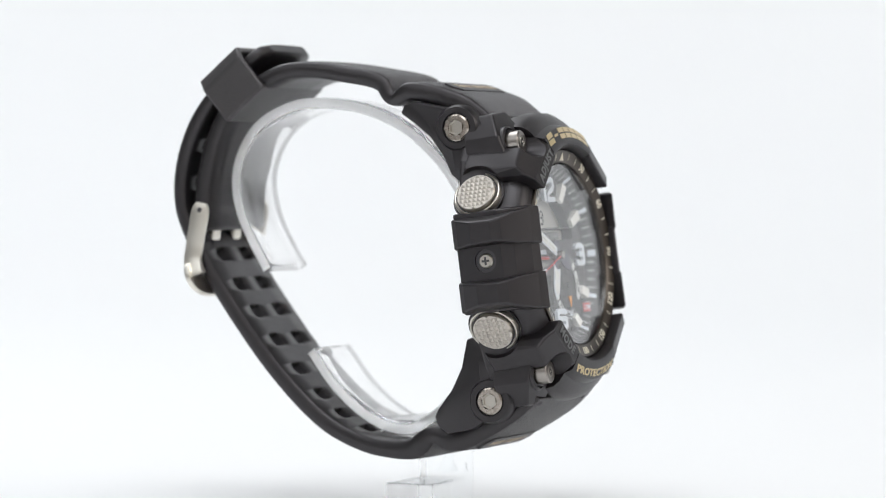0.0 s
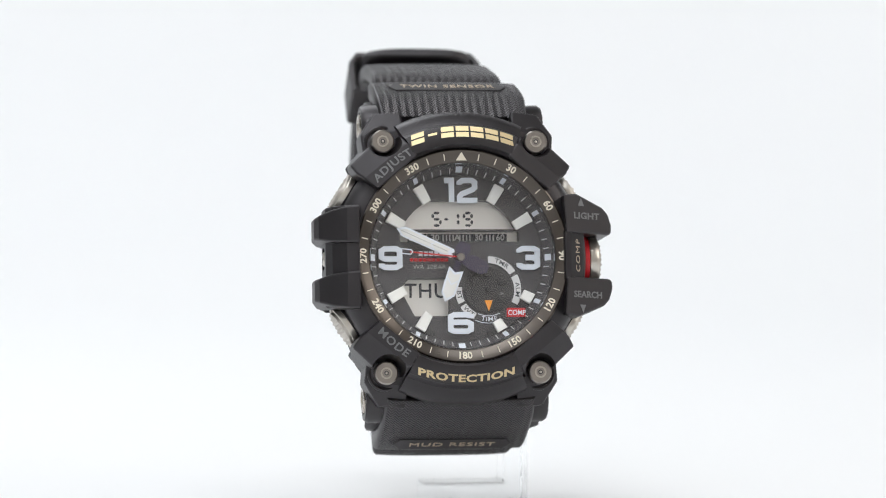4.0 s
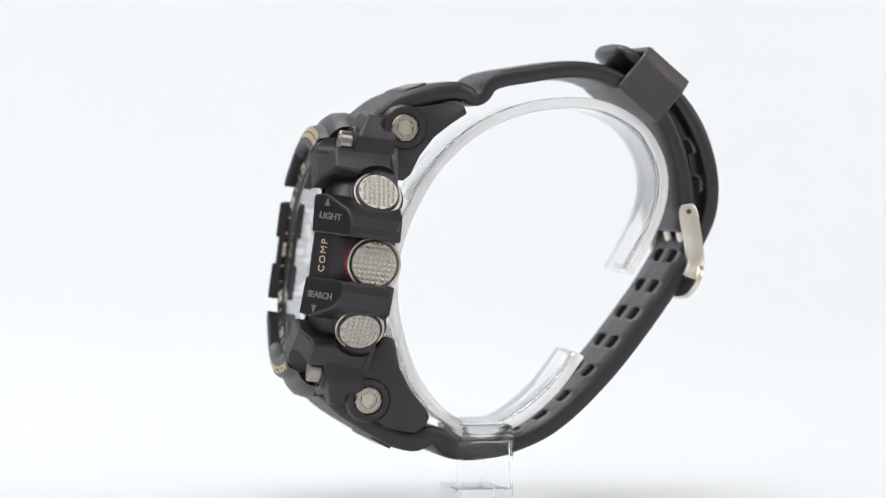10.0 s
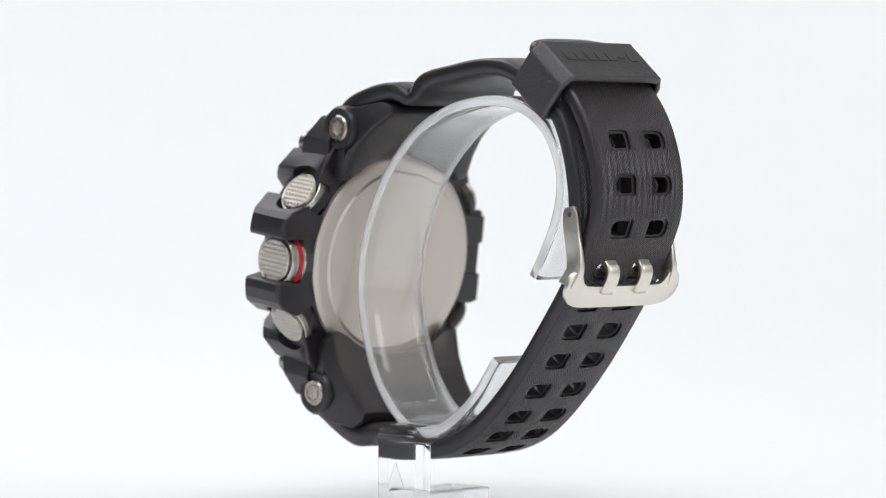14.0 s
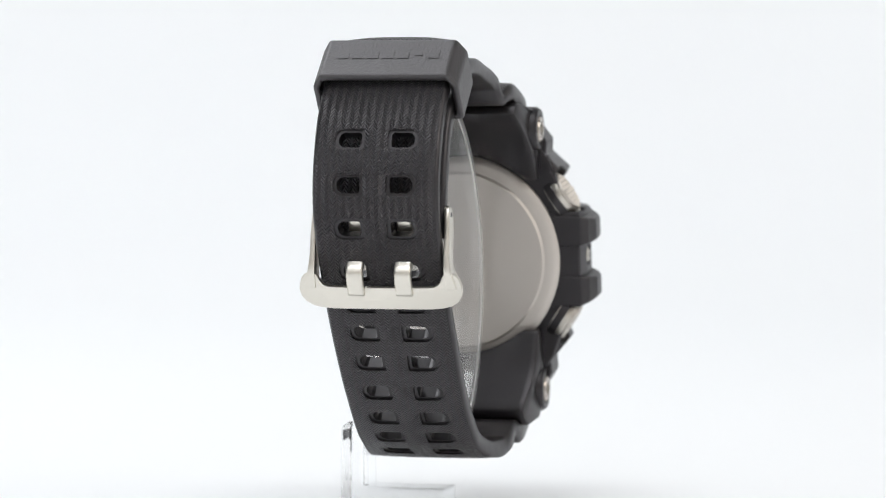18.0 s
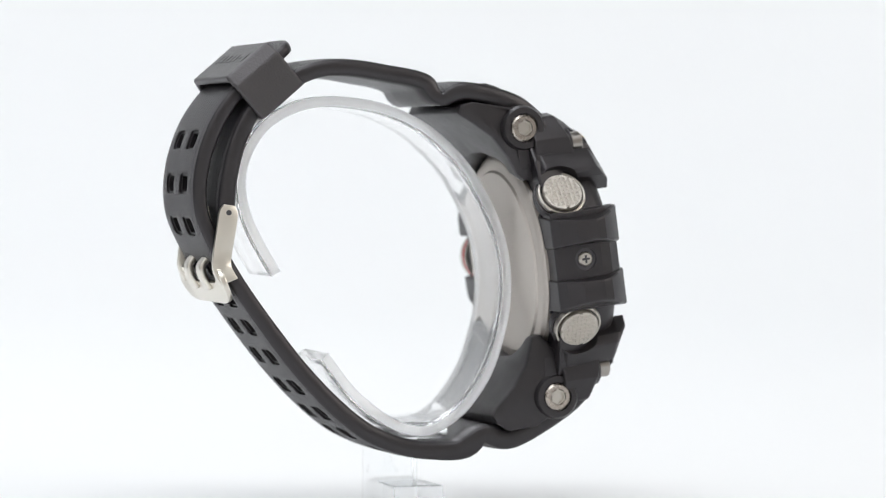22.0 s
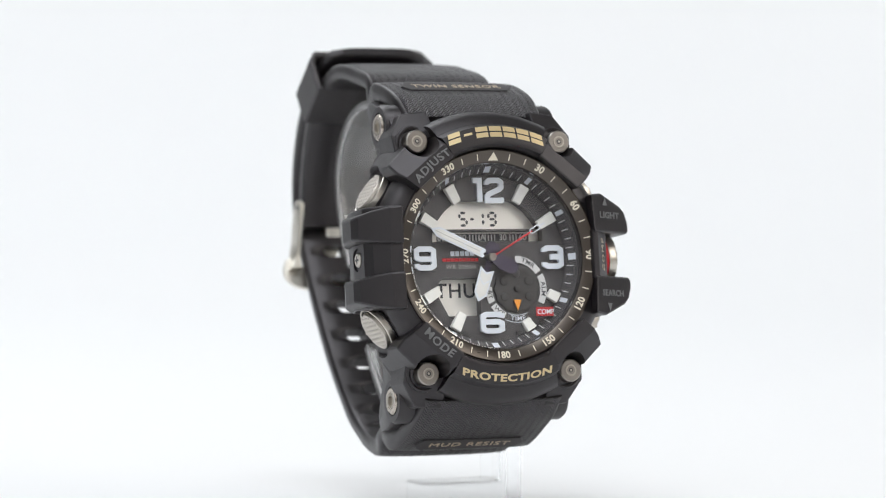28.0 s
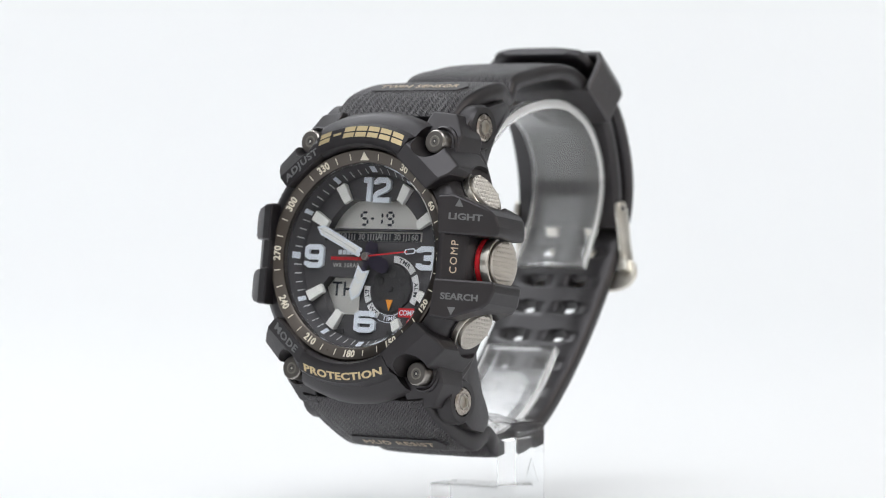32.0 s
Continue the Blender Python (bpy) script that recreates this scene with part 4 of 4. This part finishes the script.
def buckle():
    rows = [(44.8, 8.6), (45.4, 5.0), (46.6, 0.0), (47.1, -3.0), (46.0, -6.4), (44.2, -9.4)]
    st, arc = spline([(*r, 1, 1) for r in rows], 24)
    b = bmesh.new()
    L = arc[-1]

    def pt(x, s, o):
        i = min(max(int(s / L * 23), 0), 22)
        f = s / L * 23 - i
        p = st[i] * (1 - f) + st[i + 1] * f
        t = st[min(i + 1, 23)][:2] - st[i][:2]
        t = t / np.linalg.norm(t)
        return (x, p[0] - t[1] * o, p[1] + t[0] * o)

    for s in (-1, 1):      # side arms: upright cheeks above, flat below
        loops = []
        for k in range(20):
            q = k / 19 * (L - 4.2)
            f = max(0, min(1, (q / L - 0.40) / 0.35))
            f = f * f
            xa, wide = 11.3 + 0.5 * f + 0.35 * math.sin(math.pi * min(1, q / L * 1.4)), 0.95 + 1.1 * f
            thick = (3.7 - 0.4 * q / L) * ((0.55, 0.85, 0.96)[k] if k < 3 else 1)
            back = (thick / 2 - 0.45) * min(1, 1.25 * q / L) ** 2
            loops.append([b.verts.new(pt(s * x, q, o)) for x, o in ((xa, -thick / 2 - back), (xa + wide, -thick / 2 - back), (xa + wide, thick / 2 - back), (xa, thick / 2 - back))])
        for p, q in zip(loops, loops[1:]):
            for j in range(4):
                b.faces.new((p[j], p[(j + 1) % 4], q[(j + 1) % 4], q[j]))
        b.faces.new(loops[0])
        b.faces.new(loops[-1])
    bmesh.ops.recalc_face_normals(b, faces=b.faces)
    tri_bevel(b, 0.18, 2, 0.7)
    # bottom bar with upturned round ends
    half = [(2.6, -4.5), (5.2, -4.5), (7.6, -4.55), (9.6, -4.65), (10.5, -5.1), (11.0, -5.9), (11.4, -6.7), (11.9, -7.15), (12.6, -7.25), (13.5, -7.0), (14.2, -6.3), (14.6, -5.2), (14.75, -4.0), (14.5, -2.9), (13.8, -1.8), (12.7, -1.0), (11.2, -0.5), (9.0, -0.25), (6.0, -0.2), (3.0, -0.2)]
    outline = half + [(-x, q) for x, q in reversed(half)]
    b = merge(b, bent(plate([(x, L + q) for x, q in outline], -0.5, 0.5, 0.14), pt))
    frame_ob = part("buckle", b, BUCKLESTEEL, watch, "polished steel double-prong buckle", W, 30)
    for s in (-1, 1):
        d = strip([(46.3, 8.2, 1.1, 1.25), (46.9, 6.9, 1.2, 1.3), (46.8, 5.8, 1.2, 1.4), (45.9, 4.2, 1.3, 1.5), (45.9, 2.4, 1.3, 1.5), (46.9, -0.9, 1.2, 1.5), (48.1, -2.6, 1.2, 1.5), (47.9, -4.3, 1.2, 1.5), (47.2, -5.6, 1.1, 1.5), (46.5, -6.9, 1.0, 1.5)], 28, 0.05, 0.2)
        part("prong", moved(d, Matrix.Translation((4.35 * s, 0, 0))), BUCKLESTEEL, frame_ob, "steel prong")
        # black disc set on the cheek for the dark of its hole
        part("hinge_hole_disc", moved(rod(0.5, 0, 0.35, 20, 0.05), axis_to((s, 0, 0), (12.08 * s, 45.0, 7.2))), DIALBLACK, frame_ob, "", None, True)


# ---- the stand ----
CUFF = [(y, z, 2.0, 7.7) for y, z in ((24.6, -19.6), (19.7, -26.0), (14.4, -30.6), (9.5, -33.2), (4.5, -33.9), (0.2, -32.0), (-3.8, -28.6), (-8.0, -22.0), (-10.8, -12.5), (-11.2, -5.0), (-10.3, 1.0), (-8.0, 7.2),
                                        (-3.7, 14.6), (1.5, 20.0), (6.6, 23.6), (14.0, 26.5), (22.9, 27.6), (30.0, 26.6), (36.8, 22.4), (40.6, 14.5), (39.4, 5.8), (34.0, -4.2))]


def stand_parts():
    S = Matrix.Translation((0, 0, AXIS_Z))
    c = part("cuff", moved(strip(CUFF, 90, 0.0, 0.25), Matrix.Translation((2.4, 0, 0))), REFLECTHAZE, stand, "clear open cuff", S)
    # strips added along both rims stand in for the edges' glow
    for sx in (-1, 1):
        rim = strip([(y, z, th - 0.3, 0.12) for y, z, th, hw in CUFF], 90, 0.0, 0.05)
        e = part("edge_glow", moved(rim, Matrix.Translation((2.4 + 7.84 * sx, 0, 0))), EDGEGLOW, c, "whitish strip for light gathered in the cut edge", None)
        e.visible_shadow = False
    # one bent bar: shelf under the cuff, post and foot
    outline = [(-5.2, -32.2), (-5.2, -35.5), (12.4, -35.5), (12.4, -44.4), (-3.0, -44.4), (-3.0, -50.0), (16.9, -50.0), (16.9, -33.9), (16.5, -32.9), (15.6, -32.3), (14.9, -32.2)]
    po = part("post", moved(plate(outline, -10.2, -0.4, 0.45), pose(0, 0, 0, 90, 0, 0)), ACRYLIC, stand, "clear bent post with shelf and foot", S)
    tri = part("engraved_triangle", moved(plate([(-2.2, -2.4), (2.2, -2.4), (0, 2.2)], -0.05, 0.05), axis_to((1, 0, 0), (16.95, 5.4, -41.2))), ACRYLIC, po, "", None)
    for ob in (c, po, tri):
        ob.visible_shadow = False


def weave():
    """Rubber with a herringbone relief that follows the strap."""
    m = mat("woven_black_rubber", (0.0108, 0.0095, 0.0104), 0.40, scale=4000, vary=0.06, spec=0.78, tint=VIOLET)
    nt = m.node_tree
    b = nt.nodes["Principled BSDF"]
    uv = nt.nodes.new("ShaderNodeUVMap")
    uv.uv_map = "UVMap"
    sep = nt.nodes.new("ShaderNodeSeparateXYZ")
    nt.links.new(uv.outputs[0], sep.inputs[0])

    def math_node(op, a, bb=None, c=None):
        n = nt.nodes.new("ShaderNodeMath")
        n.operation = op
        for i, v in enumerate((a, bb, c)):
            if v is None:
                continue
            if isinstance(v, (int, float)):
                n.inputs[i].default_value = v
            else:
                nt.links.new(v, n.inputs[i])
        return n.outputs[0]
    zig = math_node("PINGPONG", sep.outputs[0], 0.74)
    ph = math_node("ADD", sep.outputs[1], math_node("MULTIPLY", zig, 1.2))
    rib = math_node("MULTIPLY", math_node("PINGPONG", ph, 0.35), 1 / 0.35)
    wave = math_node("SMOOTH_MIN", rib, 0.8, 0.3)
    bp = nt.nodes.new("ShaderNodeBump")
    bp.inputs["Strength"].default_value = 1.0
    bp.inputs["Distance"].default_value = 0.00027
    nt.links.new(wave, bp.inputs["Height"])
    nt.links.new(bp.outputs[0], b.inputs["Normal"])
    return m


STRAPRUBBER = weave()
case()
dial()
bezel()
bezel_arcs()
corners()
buttons()
side_guards()
SECONDS = pointers()
side_screws()
wings()
strap()
badges()
strap_loop()
buckle()
stand_parts()


# ---- what moves ----
def motions():
    turn = lambda t: -PERIOD_RATE * (t - FRONT_AT)
    steps = [i * 1.0 for i in range(33)]
    walk(watch, [(t, pose(0, 0, (AXIS_Z - BASE_Z) * MM, 0, 0, turn(t))) for t in steps])
    walk(stand, [(t, pose(0, 0, 0, 0, 0, turn(t))) for t in steps])
    # the seconds pointer jumps once a second
    base = HEAD.copy()
    base.translation *= MM
    rows = []
    for k in range(33):
        ang = -6.0 * (42 + k - TICK_AT_ZERO)
        rows.append((max(0.0, k + TICK), base @ pose(0, 0, 0, 0, 0, ang)))
        rows.append((min(32.0, k + TICK + 0.9), base @ pose(0, 0, 0, 0, 0, ang)))
    rows = [r for i, r in enumerate(rows) if i == 0 or frame(r[0]) > frame(rows[i - 1][0])]
    walk(SECONDS, rows)


TICK, TICK_AT_ZERO = -0.1, 0
motions()
